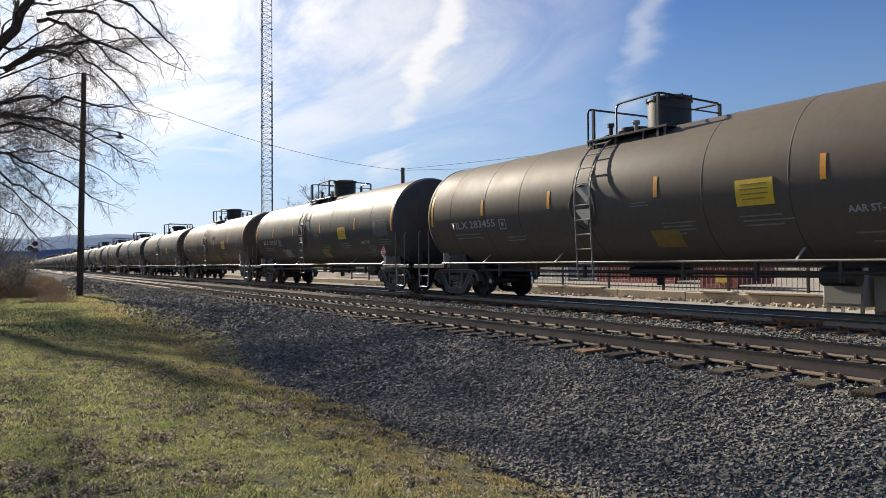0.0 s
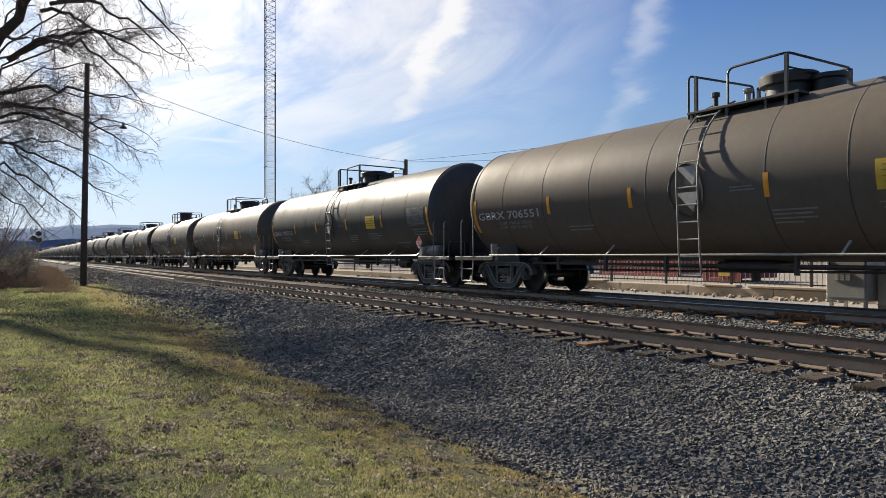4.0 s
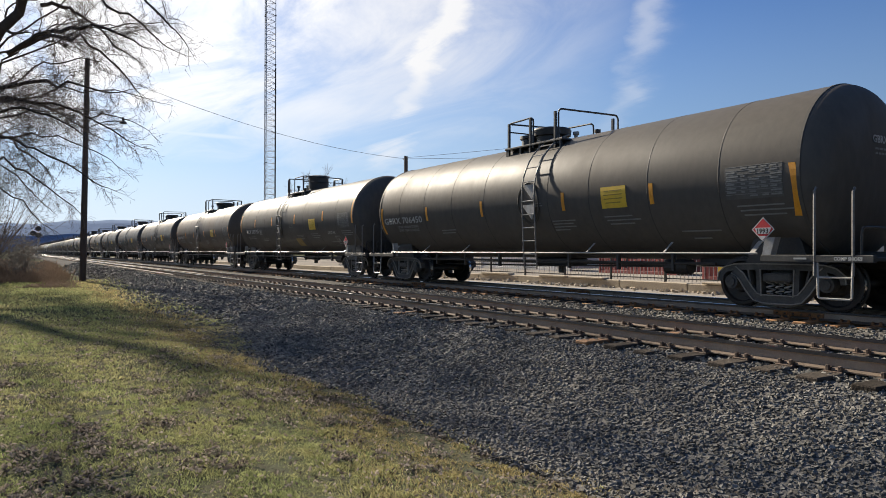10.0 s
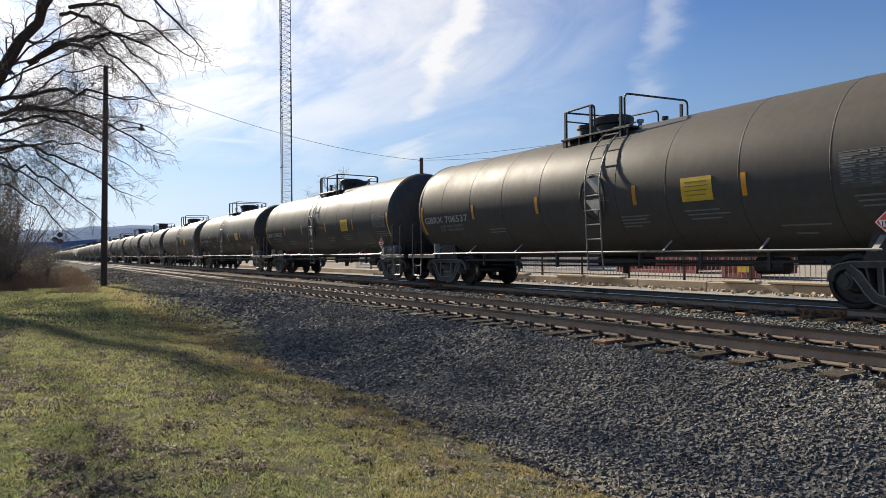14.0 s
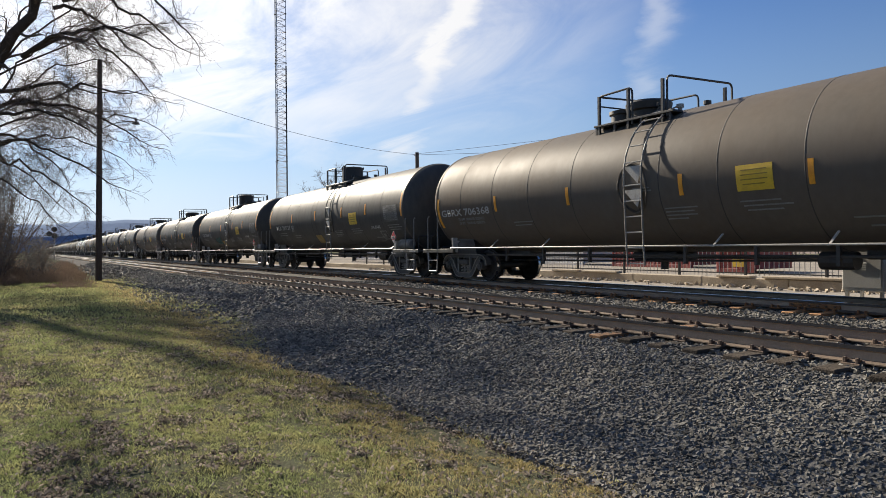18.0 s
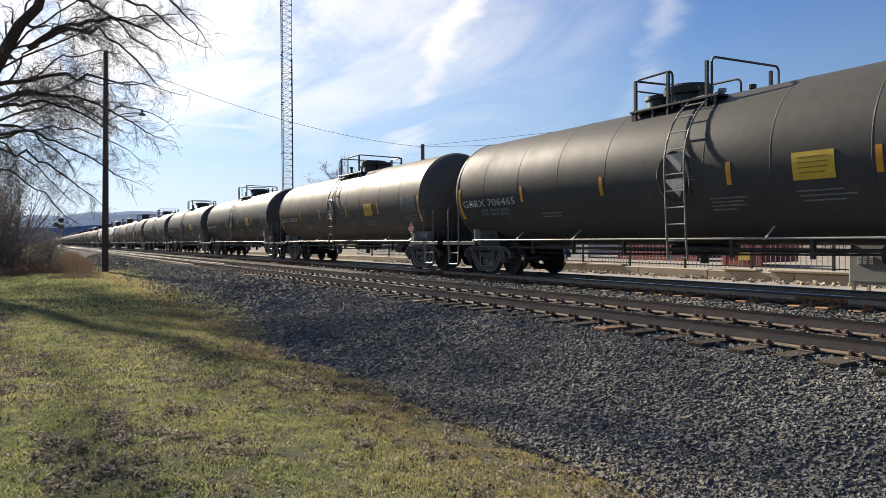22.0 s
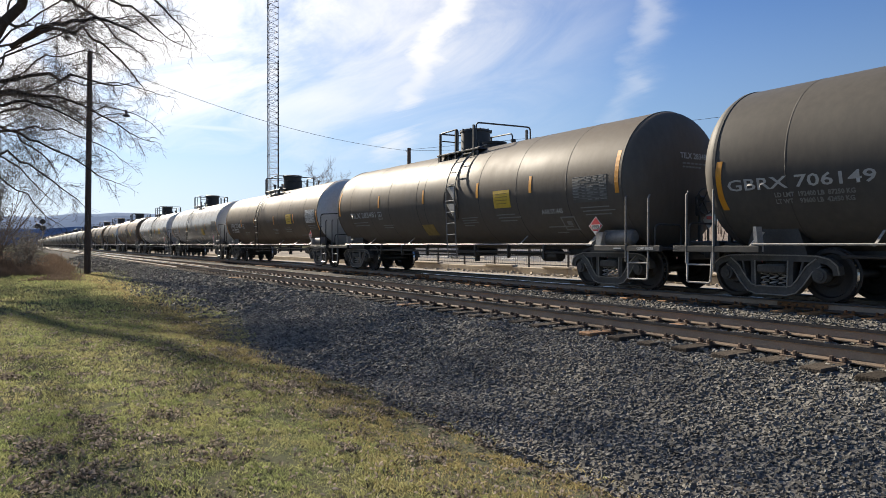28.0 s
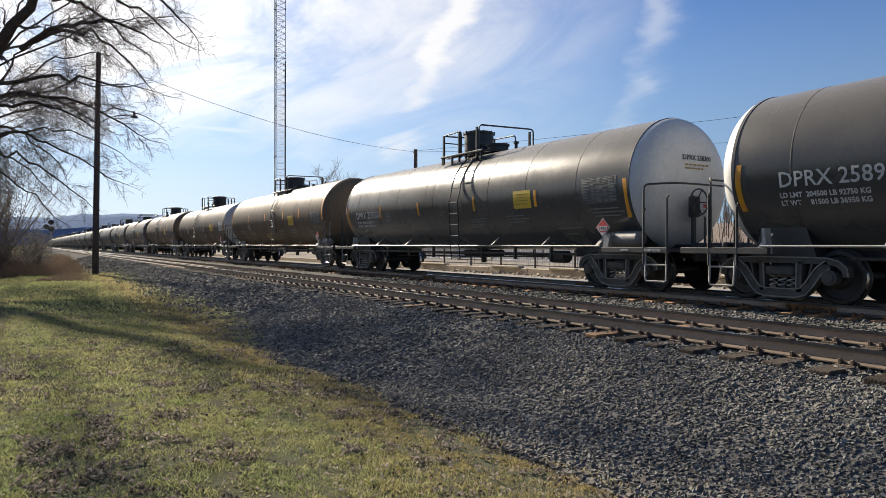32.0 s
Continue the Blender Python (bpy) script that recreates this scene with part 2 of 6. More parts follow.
RUST = surface("dark_brown_rust", (0.135, 0.086, 0.054), (0.070, 0.048, 0.035), rough=0.85, grain=60, patch=8, bump=0.4)
BALLAST = surface("grey_crushed_stone_bed", (0.190, 0.182, 0.168), (0.102, 0.098, 0.092), rough=0.9, grain=22, patch=0.35, amount=0.9, bump=1.0, bump_scale=26, spec=0.0)
STONE = surface("grey_ballast_stones", (0.205, 0.195, 0.171), (0.088, 0.084, 0.076), rough=0.82, grain=14, patch=1.3, amount=1.0, bump=0.3, island=0.55, spec=0.06)
YARD = surface("pale_gravel_yard", (0.36, 0.33, 0.285), (0.22, 0.20, 0.175), rough=0.92, grain=14, patch=0.25, amount=0.9, bump=0.8, bump_scale=22, spec=0.0)
CONCRETE = surface("old_beige_concrete", (0.50, 0.43, 0.33), (0.30, 0.25, 0.19), rough=0.9, grain=20, patch=1.1, amount=0.9, bump=0.4, spec=0.1)
SOIL = surface("winter_lawn_soil", (0.084, 0.100, 0.060), (0.104, 0.092, 0.070), rough=0.95, grain=14, patch=0.9, amount=1.0, bump=1.0, bump_scale=34, spec=0.0)
GRASS = surface("short_winter_grass", (0.208, 0.260, 0.104), (0.350, 0.312, 0.160), rough=0.6, grain=2.2, patch=0.8, amount=0.8, bump=0.0, translucent=0.45, island=0.45, spec=0.05)
LEAF = surface("dead_oak_leaves", (0.43, 0.370, 0.305), (0.085, 0.068, 0.056), rough=0.7, grain=9, patch=2.5, amount=1.0, bump=0.0, translucent=0.25, island=0.75, spec=0.0)
BARK = surface("dark_furrowed_bark", (0.110, 0.090, 0.076), (0.055, 0.046, 0.040), rough=0.95, grain=24, patch=3, amount=0.9, bump=0.8, streak=(1, 1, 0.2), spec=0.0)
TWIG = surface("brown_twigs", (0.190, 0.155, 0.130), (0.105, 0.086, 0.074), rough=0.85, grain=5, patch=0.6, amount=0.9, bump=0.0, spec=0.0)
POLE = surface("creosoted_pole_wood", (0.115, 0.085, 0.065), (0.055, 0.042, 0.034), rough=0.9, grain=30, patch=2, amount=0.9, bump=0.5, streak=(1, 1, 0.08))
GALV = surface("galvanised_mast_steel", (0.48, 0.47, 0.46), (0.33, 0.31, 0.30), rough=0.45, metal=0.7, grain=20, patch=2, bump=0.0)
CABINET = surface("grey_cabinet_paint", (0.42, 0.41, 0.38), (0.33, 0.32, 0.30), rough=0.5, metal=0.1, grain=40, patch=2, bump=0.05)
WIRE = surface("black_cable", (0.02, 0.02, 0.02), rough=0.6, bump=0.0)
# the blue of distance haze is mixed into the hill's base colour
HILL = surface("wooded_hill_haze_in_colour", (0.215, 0.275, 0.385), (0.165, 0.215, 0.305), rough=1.0, grain=0.05, patch=0.008, amount=0.8, bump=0.0, spec=0.0)
WEED = surface("dry_brown_weeds", (0.33, 0.262, 0.205), (0.20, 0.155, 0.122), rough=0.9, grain=4, patch=0.4, amount=0.9, bump=0.0, translucent=0.5, spec=0.0)
EVERGREEN = surface("dark_hedge_foliage", (0.165, 0.158, 0.145), (0.100, 0.097, 0.092), spec=0.0, translucent=0.3, rough=0.95, grain=4, patch=0.5, amount=0.9, bump=0.0)
FADED_YELLOW = surface("faded_yellow_board", (0.30, 0.20, 0.035), (0.17, 0.12, 0.04), rough=0.6, grain=30, patch=5, amount=0.9, bump=0.02)
NOTICE_INK = surface("thin_notice_ink", (0.32, 0.22, 0.03), rough=0.6, bump=0.0)
FAINT = surface("faint_stencil_paint", (0.26, 0.26, 0.24), (0.14, 0.14, 0.13), rough=0.7, grain=40, patch=3, amount=1.0, bump=0.0)
TANK_OLD = surface("brownish_black_tank_paint", (0.130, 0.098, 0.068), (0.080, 0.064, 0.049), rough=0.58, grain=9, patch=0.6, amount=0.9, bump=0.04, streak=(1, 0.7, 0.35), spec=0.16)
HEAD_SIDE = surface("dark_oily_rail_head", (0.035, 0.034, 0.036), (0.06, 0.05, 0.045), rough=0.35, metal=0.4, grain=30, patch=1, bump=0.05)
RUST_BRIGHT = surface("bright_orange_rust", (0.36, 0.16, 0.05), (0.17, 0.08, 0.04), rough=0.85, grain=60, patch=8, bump=0.4)
TEAL = surface("faded_teal_spray_paint", (0.10, 0.24, 0.22), (0.06, 0.13, 0.12), rough=0.7, grain=30, patch=3, amount=0.9, bump=0.0)
STRAW = surface("dry_straw_grass", (0.39, 0.315, 0.165), (0.25, 0.22, 0.105), rough=0.7, grain=3, patch=1.1, amount=0.9, bump=0.0, translucent=0.45, island=0.35, spec=0.0)
LADDER = surface("worn_beige_grey_ladder_paint", (0.27, 0.25, 0.215), (0.13, 0.12, 0.105), rough=0.6, grain=30, patch=4, amount=0.9, bump=0.1)
GREY_STEEL = surface("dull_grey_steel", (0.21, 0.20, 0.185), (0.12, 0.115, 0.105), rough=0.55, grain=40, patch=5, bump=0.1)

# ---- mesh helpers ----
def box(bm, x0, y0, z0, x1, y1, z1, bevel=0.0):
    m = Matrix.Translation(((x0 + x1) / 2, (y0 + y1) / 2, (z0 + z1) / 2)) @ Matrix.Diagonal((abs(x1 - x0), abs(y1 - y0), abs(z1 - z0), 1))
    vs = bmesh.ops.create_cube(bm, size=1.0, matrix=m)["verts"]
    if bevel:
        es = list({e for v in vs for e in v.link_edges})
        bmesh.ops.bevel(bm, geom=es, offset=bevel, segments=1, affect="EDGES")
    return bm


def cyl(bm, p, q, r, r2=None, n=10, caps=True):
    p, q = Vector(p), Vector(q)
    turn = (q - p).to_track_quat("Z", "Y").to_matrix().to_4x4()
    bmesh.ops.create_cone(bm, cap_ends=caps, segments=n, radius1=r, radius2=r if r2 is None else r2, depth=(q - p).length,
                          matrix=Matrix.Translation((p + q) / 2) @ turn)
    return bm


def tube(bm, pts, r, n=8):
    """A round bar bent along a line of points."""
    pts = [Vector(p) for p in pts]
    rings = []
    ref = Vector((0.31, 0.17, 0.93)).normalized()
    for i, p in enumerate(pts):
        d = (pts[min(i + 1, len(pts) - 1)] - pts[max(i - 1, 0)]).normalized()
        a = d.cross(ref).normalized()
        b = d.cross(a)
        rings.append([bm.verts.new(p + (a * math.cos(t) + b * math.sin(t)) * r) for t in [2 * math.pi * k / n for k in range(n)]])
    for u, v in zip(rings, rings[1:]):
        for k in range(n):
            bm.faces.new((u[k], u[(k + 1) % n], v[(k + 1) % n], v[k]))
    bm.faces.new(rings[0][::-1])
    bm.faces.new(rings[-1])
    return bm


def rounded(pts, r=0.08, n=4):
    """The line of points with its inner corners rounded."""
    pts = [Vector(p) for p in pts]
    out = [pts[0]]
    for a, b, c in zip(pts, pts[1:], pts[2:]):
        u, v = (a - b), (c - b)
        k = min(r, u.length * 0.45, v.length * 0.45)
        s, e = b + u.normalized() * k, b + v.normalized() * k
        out += [(s * (1 - t) ** 2 + b * 2 * t * (1 - t) + e * t * t) for t in [i / n for i in range(n + 1)]]
    return out + [pts[-1]]


def prism(bm, outline, x0, x1):
    """An outline in (y, z) pushed from x0 to x1."""
    a = [bm.verts.new((x0, y, z)) for y, z in outline]
    b = [bm.verts.new((x1, y, z)) for y, z in outline]
    bm.faces.new(a)
    bm.faces.new(b[::-1])
    for i in range(len(a)):
        j = (i + 1) % len(a)
        bm.faces.new((a[j], a[i], b[i], b[j]))
    return bm


def turned(bm, profile, n=48, centre=(0, 0)):
    """A body turned about the y axis through centre (x, z): rows of (y, radius)."""
    rings = []
    for y, r in profile:
        if r < 1e-5:
            rings.append([bm.verts.new((centre[0], y, centre[1]))])
        else:
            rings.append([bm.verts.new((centre[0] + r * math.cos(2 * math.pi * k / n), y, centre[1] + r * math.sin(2 * math.pi * k / n))) for k in range(n)])
    for a, b in zip(rings, rings[1:]):
        for k in range(n):
            j = (k + 1) % n
            if len(a) == 1 and len(b) == 1:
                break
            if len(a) == 1:
                bm.faces.new((a[0], b[j], b[k]))
            elif len(b) == 1:
                bm.faces.new((a[k], a[j], b[0]))
            else:
                bm.faces.new((a[k], a[j], b[j], b[k]))
    return bm


def mesh_of(name, bm, material, smooth=False):
    bmesh.ops.recalc_face_normals(bm, faces=bm.faces)
    me = bpy.data.meshes.new(name)
    bm.to_mesh(me)
    bm.free()
    for mt in (material if isinstance(material, (list, tuple)) else [material]):
        me.materials.append(mt)
    if smooth:
        me.polygons.foreach_set("use_smooth", [True] * len(me.polygons))
        me.set_sharp_from_angle(angle=radians(38))
    return me


def part(name, bm, material, parent, label="", smooth=False):
    ob = new(name, mesh_of(name, bm, material, smooth))
    ob.parent = parent
    if label:
        ob["label"] = label
    return ob


def whole(name, bm, material, label, category, kind="", group="", smooth=False):
    return tagged(new(name, mesh_of(name, bm, material, smooth)), label, category, group, kind)


def empty(name, m, label, category, group="", kind=""):
    ob = new(name)
    ob.matrix_basis = m
    return tagged(ob, label, category, group, kind)


def soup(name, verts, faces, material):
    me = bpy.data.meshes.new(name)
    me.from_pydata(verts, [], faces)
    me.materials.append(material)
    return me


B = bmesh.new

# ---- the lie of the land ----
NEAR_X, TRAIN_X = 7.63, 12.555      # centre lines of the two tracks
GAUGE = 0.755                       # from the centre line to the middle of a rail


def lerp_rows(v, rows):
    for (a, p), (b, q) in zip(rows, rows[1:]):
        if v <= b:
            return p + (q - p) * max(0.0, (v - a) / (b - a))
    return rows[-1][1]


def ground_z(x, y):
    """Height of the earth: lawn, shallow ditch, track bed, yard."""
    z = lerp_rows(x, ((-40, -0.42), (-8, -0.55), (0, -0.62), (2.4, -0.66), (3.3, -0.76), (4.2, -0.74), (6.0, -0.44), (15, -0.42), (16, -0.36), (4000, -0.3)))
    if -30 < x < 4 and -20 < y < 120:
        z += 0.05 * noise.noise((x * 0.5, y * 0.35, 3.1)) + 0.02 * noise.noise((x * 1.7, y * 1.3, 7.7))
    return z


def edge_x(y):
    """Where the lawn gives way to crushed stone."""
    mid = lerp_rows(y, ((-40, 3.6), (3.5, 3.54), (5.6, 3.52), (7.7, 3.40), (9.9, 3.10), (12, 3.18), (17.7, 3.55), (27, 3.45), (45, 3.9), (100, 4.2), (900, 4.4)))
    return mid + 0.03 * noise.noise((0.3, y * 0.22, 1.0)) + 0.07 * noise.noise((5.3, y * 0.9, 1.0)) + 0.04 * noise.noise((2.3, y * 3.1, 4.0))


def bed_z(x, y):
    e = edge_x(y)
    z = lerp_rows(x, ((e - 0.25, -0.86), (e, -0.735), (e + 0.7, -0.70), (4.9, -0.52), (6.0, -0.25), (6.5, -0.215), (9.0, -0.215), (10.1, -0.27), (11.2, -0.215), (13.9, -0.215),
                      (15.2, -0.33), (15.6, -0.5)))
    return z + 0.022 * noise.noise((x * 1.1, y * 0.9, 2.0)) + 0.012 * noise.noise((x * 3.7, y * 3.3, 4.0))


def grid(name, xs, ys, height, material, smooth=True):
    verts = [(x, y, height(x, y)) for y in ys for x in xs]
    w = len(xs)
    faces = [(j * w + i, j * w + i + 1, (j + 1) * w + i + 1, (j + 1) * w + i) for j in range(len(ys) - 1) for i in range(w - 1)]
    me = soup(name, verts, faces, material)
    me.polygons.foreach_set("use_smooth", [smooth] * len(me.polygons))
    return new(name, me)


def steps(*spans):
    out = []
    for a, b, d in spans:
        n = max(1, round((b - a) / d))
        out += [a + (b - a) * i / n for i in range(n)]
    return out + [spans[-1][1]]


tagged(grid("ground", steps((-2500, -40, 400), (-40, -8, 4), (-8, 6, 0.5), (6, 60, 6), (60, 3000, 500)),
            steps((-300, -10, 30), (-10, 30, 0.6), (30, 120, 4), (120, 3500, 300)), ground_z, SOIL),
       "short winter lawn with bare earthy patches", "ground", kind="structure")
tagged(grid("track_bed", steps((2.6, 6.6, 0.14), (6.6, 15.6, 0.4)), steps((-40, -4, 3), (-4, 26, 0.2), (26, 80, 1.2), (80, 900, 20)), bed_z, BALLAST),
       "grey crushed stone track bed sloping to the lawn", "track bed", kind="structure")


def yard_z(x, y):
    return -0.30 + 0.02 * noise.noise((x * 0.4, y * 0.3, 9.0))


tagged(grid("yard", steps((15.0, 18.9, 0.6)), steps((-40, 90, 1.5), (90, 900, 30)), yard_z, YARD),
       "pale compacted gravel yard beside the railway", "gravel yard", kind="structure")
KERB_X = 18.9


def build_kerb():
    bm = B()
    y = -30.0
    rnd = random.Random(4)
    kerb = empty("kerb", pose(KERB_X, 0, -0.32), "low beige concrete kerb wall along the yard", "kerb", kind="structure")
    while y < 150:
        n = 3.0 if y < 60 else 12.0
        part("kerb_block", box(B(), 0, y + 0.008, -0.1, 0.35, y + n - 0.008, 0.30 + rnd.uniform(-0.012, 0.012), 0.02), CONCRETE, kerb)
        y += n
    for y, ln in ((24.6, 2.1), (20.9, 1.6), (18.8, 1.9), (13.2, 1.2), (10.4, 2.4), (31.0, 2.6)):
        slab = box(B(), -0.06, y, 0.305, 0.30, y + ln, 0.305 + rnd.uniform(0.05, 0.09), 0.015)
        part("loose_slab", slab, CONCRETE, kerb, "broken concrete slab lying on the kerb")
    chips = B()
    for _ in range(420):
        y, r = rnd.uniform(3, 40), rnd.uniform(0.02, 0.065)
        x = KERB_X - abs(rnd.gauss(0, 0.35)) - 0.05
        bit = bmesh.ops.create_cube(chips, size=r * 2)["verts"]
        turn = Euler((rnd.uniform(0, 3), rnd.uniform(0, 3), rnd.uniform(0, 3))).to_matrix()
        for v in bit:
            v.co = turn @ Vector((v.co.x * rnd.uniform(0.6, 1.3), v.co.y * rnd.uniform(0.6, 1.4), v.co.z * rnd.uniform(0.4, 0.9))) + Vector((x, y, -0.29 + r * 0.3))
    whole("rubble", chips, CONCRETE, "broken concrete chips lying along the kerb", "rubble", kind="stuff")
    tagged(grid("platform", steps((KERB_X + 0.3, 60, 8)), steps((-60, 150, 10)), lambda a, b: -0.08, YARD), "pale gravel ground behind the kerb", "ground", kind="structure")


build_kerb()


# ---- tracks ----
def rail_mesh(length):
    half = [(0.0, 0.0), (0.036, -0.004), (0.037, -0.035), (0.010, -0.048), (0.009, -0.128), (0.075, -0.150), (0.076, -0.162), (0.0, -0.162)]
    outline = half + [(-x, z) for x, z in half[-2:0:-1]]
    bm = B()
    n = len(outline)
    a = [bm.verts.new((x, 0, z)) for x, z in outline]
    b = [bm.verts.new((x, length, z)) for x, z in outline]
    for i in range(n):
        j = (i + 1) % n
        f = bm.faces.new((a[i], a[j], b[j], b[i]))
        zc = (outline[i][1] + outline[j][1]) / 2
        f.material_index = 1 if zc > -0.003 else 2 if zc > -0.04 else 3 if zc < -0.135 else 0
    bm.faces.new(a[::-1])
    bm.faces.new(b)
    return mesh_of("rail", bm, [RAIL, RAIL_TOP, HEAD_SIDE, RAIL_FOOT])


def build_track(name, cx, label, rust):
    top = empty(name, pose(cx, 0, 0), label, "railway track", kind="structure")
    long_rail = rail_mesh(920.0)
    for side in (-1, 1):
        r = new("rail", long_rail)
        r.parent, r.location = top, (side * GAUGE, -30.0, 0)
    rnd = random.Random(int(cx * 10))
    ties = [mesh_of("tie", box(B(), -1.29, -0.112, -0.35, 1.29, 0.112, -0.176, 0.012), m) for m in (TIE, TIE_RUST)]
    bm = box(B(), -0.13, -0.095, -0.179, 0.13, 0.095, -0.158, 0.006)
    for sx in (-1, 1):
        for sy in (-0.06, 0.06):
            box(bm, sx * 0.098 - 0.018, sy - 0.018, -0.16, sx * 0.098 + 0.018, sy + 0.018, -0.105, 0.006)
            box(bm, sx * 0.070 - 0.03, sy - 0.012, -0.15, sx * 0.070 + 0.03, sy + 0.012, -0.125)
    plate = mesh_of("tie_plate", bm, RUST_BRIGHT if cx > 10 else RUST)
    y, i = -4.0, 0
    while y < 150.0:
        t = new("tie", ties[1 if rust and rnd.random() < rust(y) else 0])
        t.parent, t.location, t.rotation_euler = top, (rnd.uniform(-0.03, 0.03), y, rnd.uniform(-0.008, 0.008)), (0, 0, rnd.uniform(-0.012, 0.012))
        if y < 36:
            for side in (-1, 1):
                o = new("tie_plate", plate)
                o.parent, o.location = top, (side * GAUGE, y, 0)
        y += 0.51 + rnd.uniform(-0.02, 0.02)
    bm = B()
    while y < 600:
        box(bm, -1.29, y - 0.11, -0.35, 1.29, y + 0.11, -0.178)
        y += 0.52
    far = part("far_ties", bm, TIE, top)
    far["kind"] = "stuff"
    return top


build_track("near_track", NEAR_X, "empty railway track with rusty steel rails", lambda y: 0.04)
build_track("train_track", TRAIN_X, "railway track with rust stained ties under the train", lambda y: 0.55)

# ---- tank cars ----
PITCH = 17.65            # from one car's centre to the next
TR, TZ, HALF, BACK = 1.56, 2.41, 7.62, 7.42   # tank radius, axis height, the shell's reach to the leading and the trailing end
WHEEL_R = 0.457
FIRST_Y = 27.95          # where the centre of car 0 stands at 0 s


def gone(t):
    """How far the train has come since 0 s."""
    return -0.3253 + 13.81815 * t - 0.000146 * t * t - 0.0004277 * t ** 3 + 0.00000542 * t ** 4


def size_tank(body):
    """The pale-ended cars have a slightly smaller tank; the long dusty ones reach further back."""
    global TR, TZ, HALF, BACK
    TR, TZ = (1.49, 2.37) if body in "CW" else (1.56, 2.41)
    HALF, BACK = {"A": (7.49, 7.68), "B": (7.62, 7.55), "D": (7.62, 7.55)}.get(body, (7.56, 7.50))


def on_shell(bm, y0, y1, z0, z1, side=-1, lift=0.006, nz=6, bow=0.0):
    """A thin patch wrapped on the tank's side between two heights; bow: how far its middle shifts along the car."""
    rows = []
    for i in range(nz + 1):
        z = z0 + (z1 - z0) * i / nz
        a = math.asin(max(-1, min(1, (z - TZ) / TR)))
        s = bow * (1 - (2 * i / nz - 1) ** 2)
        rows.append([bm.verts.new((side * (TR + l) * math.cos(a), y + s, TZ + (TR + l) * math.sin(a))) for y in (y0, y1) for l in (0, lift)])
    for u, v in zip(rows, rows[1:]):
        bm.faces.new((u[1], u[3], v[3], v[1]))
        bm.faces.new((u[0], u[1], v[1], v[0]))
        bm.faces.new((u[3], u[2], v[2], v[3]))
    bm.faces.new((rows[0][0], rows[0][2], rows[0][3], rows[0][1]))
    bm.faces.new((rows[-1][1], rows[-1][3], rows[-1][2], rows[-1][0]))
    return bm


def text_mesh(words, height):
    """Flat letters, filled, as a mesh in x and y, that start at x = 0."""
    cu = bpy.data.curves.new("letters", "FONT")
    cu.body, cu.size, cu.resolution_u, cu.offset = words, height / 0.72, 2, 0.004
    ob = bpy.data.objects.new("letters", cu)
    me = bpy.data.meshes.new_from_object(ob)
    bpy.data.objects.remove(ob)
    bpy.data.curves.remove(cu)
    return me


def shell_letters(name, words, height, y_left, z, parent, material, side=-1, wide=0.0):
    """Letters painted on the tank's side, read from outside, starting at y_left."""
    me = text_mesh(words, height)
    me.name = name
    stretch = wide / max(v.co.x for v in me.vertices) if wide else 1.0
    for v in me.vertices:
        a = math.asin(max(-1, min(1, (z + v.co.y - TZ) / TR)))
        v.co = Vector((side * (TR + 0.012) * math.cos(a), y_left + side * v.co.x * stretch, TZ + (TR + 0.012) * math.sin(a)))
    me.materials.append(material)
    ob = new(name, me)
    ob.parent = parent
    return ob


def head_profile():
    """The dished end, from the shell's edge to its pole: (distance past the edge, radius)."""
    out = []
    for i in range(13):
        a = math.pi / 2 * i / 12
        out.append((0.58 * math.sin(a) ** 1.0, TR * math.cos(a) ** 0.62 if i < 12 else 0.0))
    return out


def head_bulge(x, z):
    r = min(0.999, math.hypot(x, z - TZ) / TR)
    return 0.58 * math.sin(math.acos(r ** (1 / 0.62)))


def head_letters(name, words, height, x_left, z, parent, material):
    me = text_mesh(words, height)
    me.name = name
    for v in me.vertices:
        x, zz = x_left + v.co.x, z + v.co.y
        v.co = Vector((x, -HALF - head_bulge(x, zz) - 0.012, zz))
    me.materials.append(material)
    ob = new(name, me)
    ob.parent = parent
    return ob


def ribbon(bm, line, wide, x0, x1, away=0.0):
    """A flat bar of even depth that follows a line in the plane of y and z, or runs beside it."""
    pts = [Vector(p) for p in line]
    rows = []
    for i, p in enumerate(pts):
        d = (pts[min(i + 1, len(pts) - 1)] - pts[max(i - 1, 0)]).normalized()
        n = Vector((-d.y, d.x))
        a, b = p + n * (away + wide / 2), p + n * (away - wide / 2)
        rows.append([bm.verts.new(q) for q in ((x0, a.x, a.y), (x1, a.x, a.y), (x1, b.x, b.y), (x0, b.x, b.y))])
    for u, v in zip(rows, rows[1:]):
        for k in range(4):
            bm.faces.new((u[k], u[(k + 1) % 4], v[(k + 1) % 4], v[k]))
    bm.faces.new(rows[0][::-1])
    bm.faces.new(rows[-1])
    bmesh.ops.recalc_face_normals(bm, faces=bm.faces)
    return bm


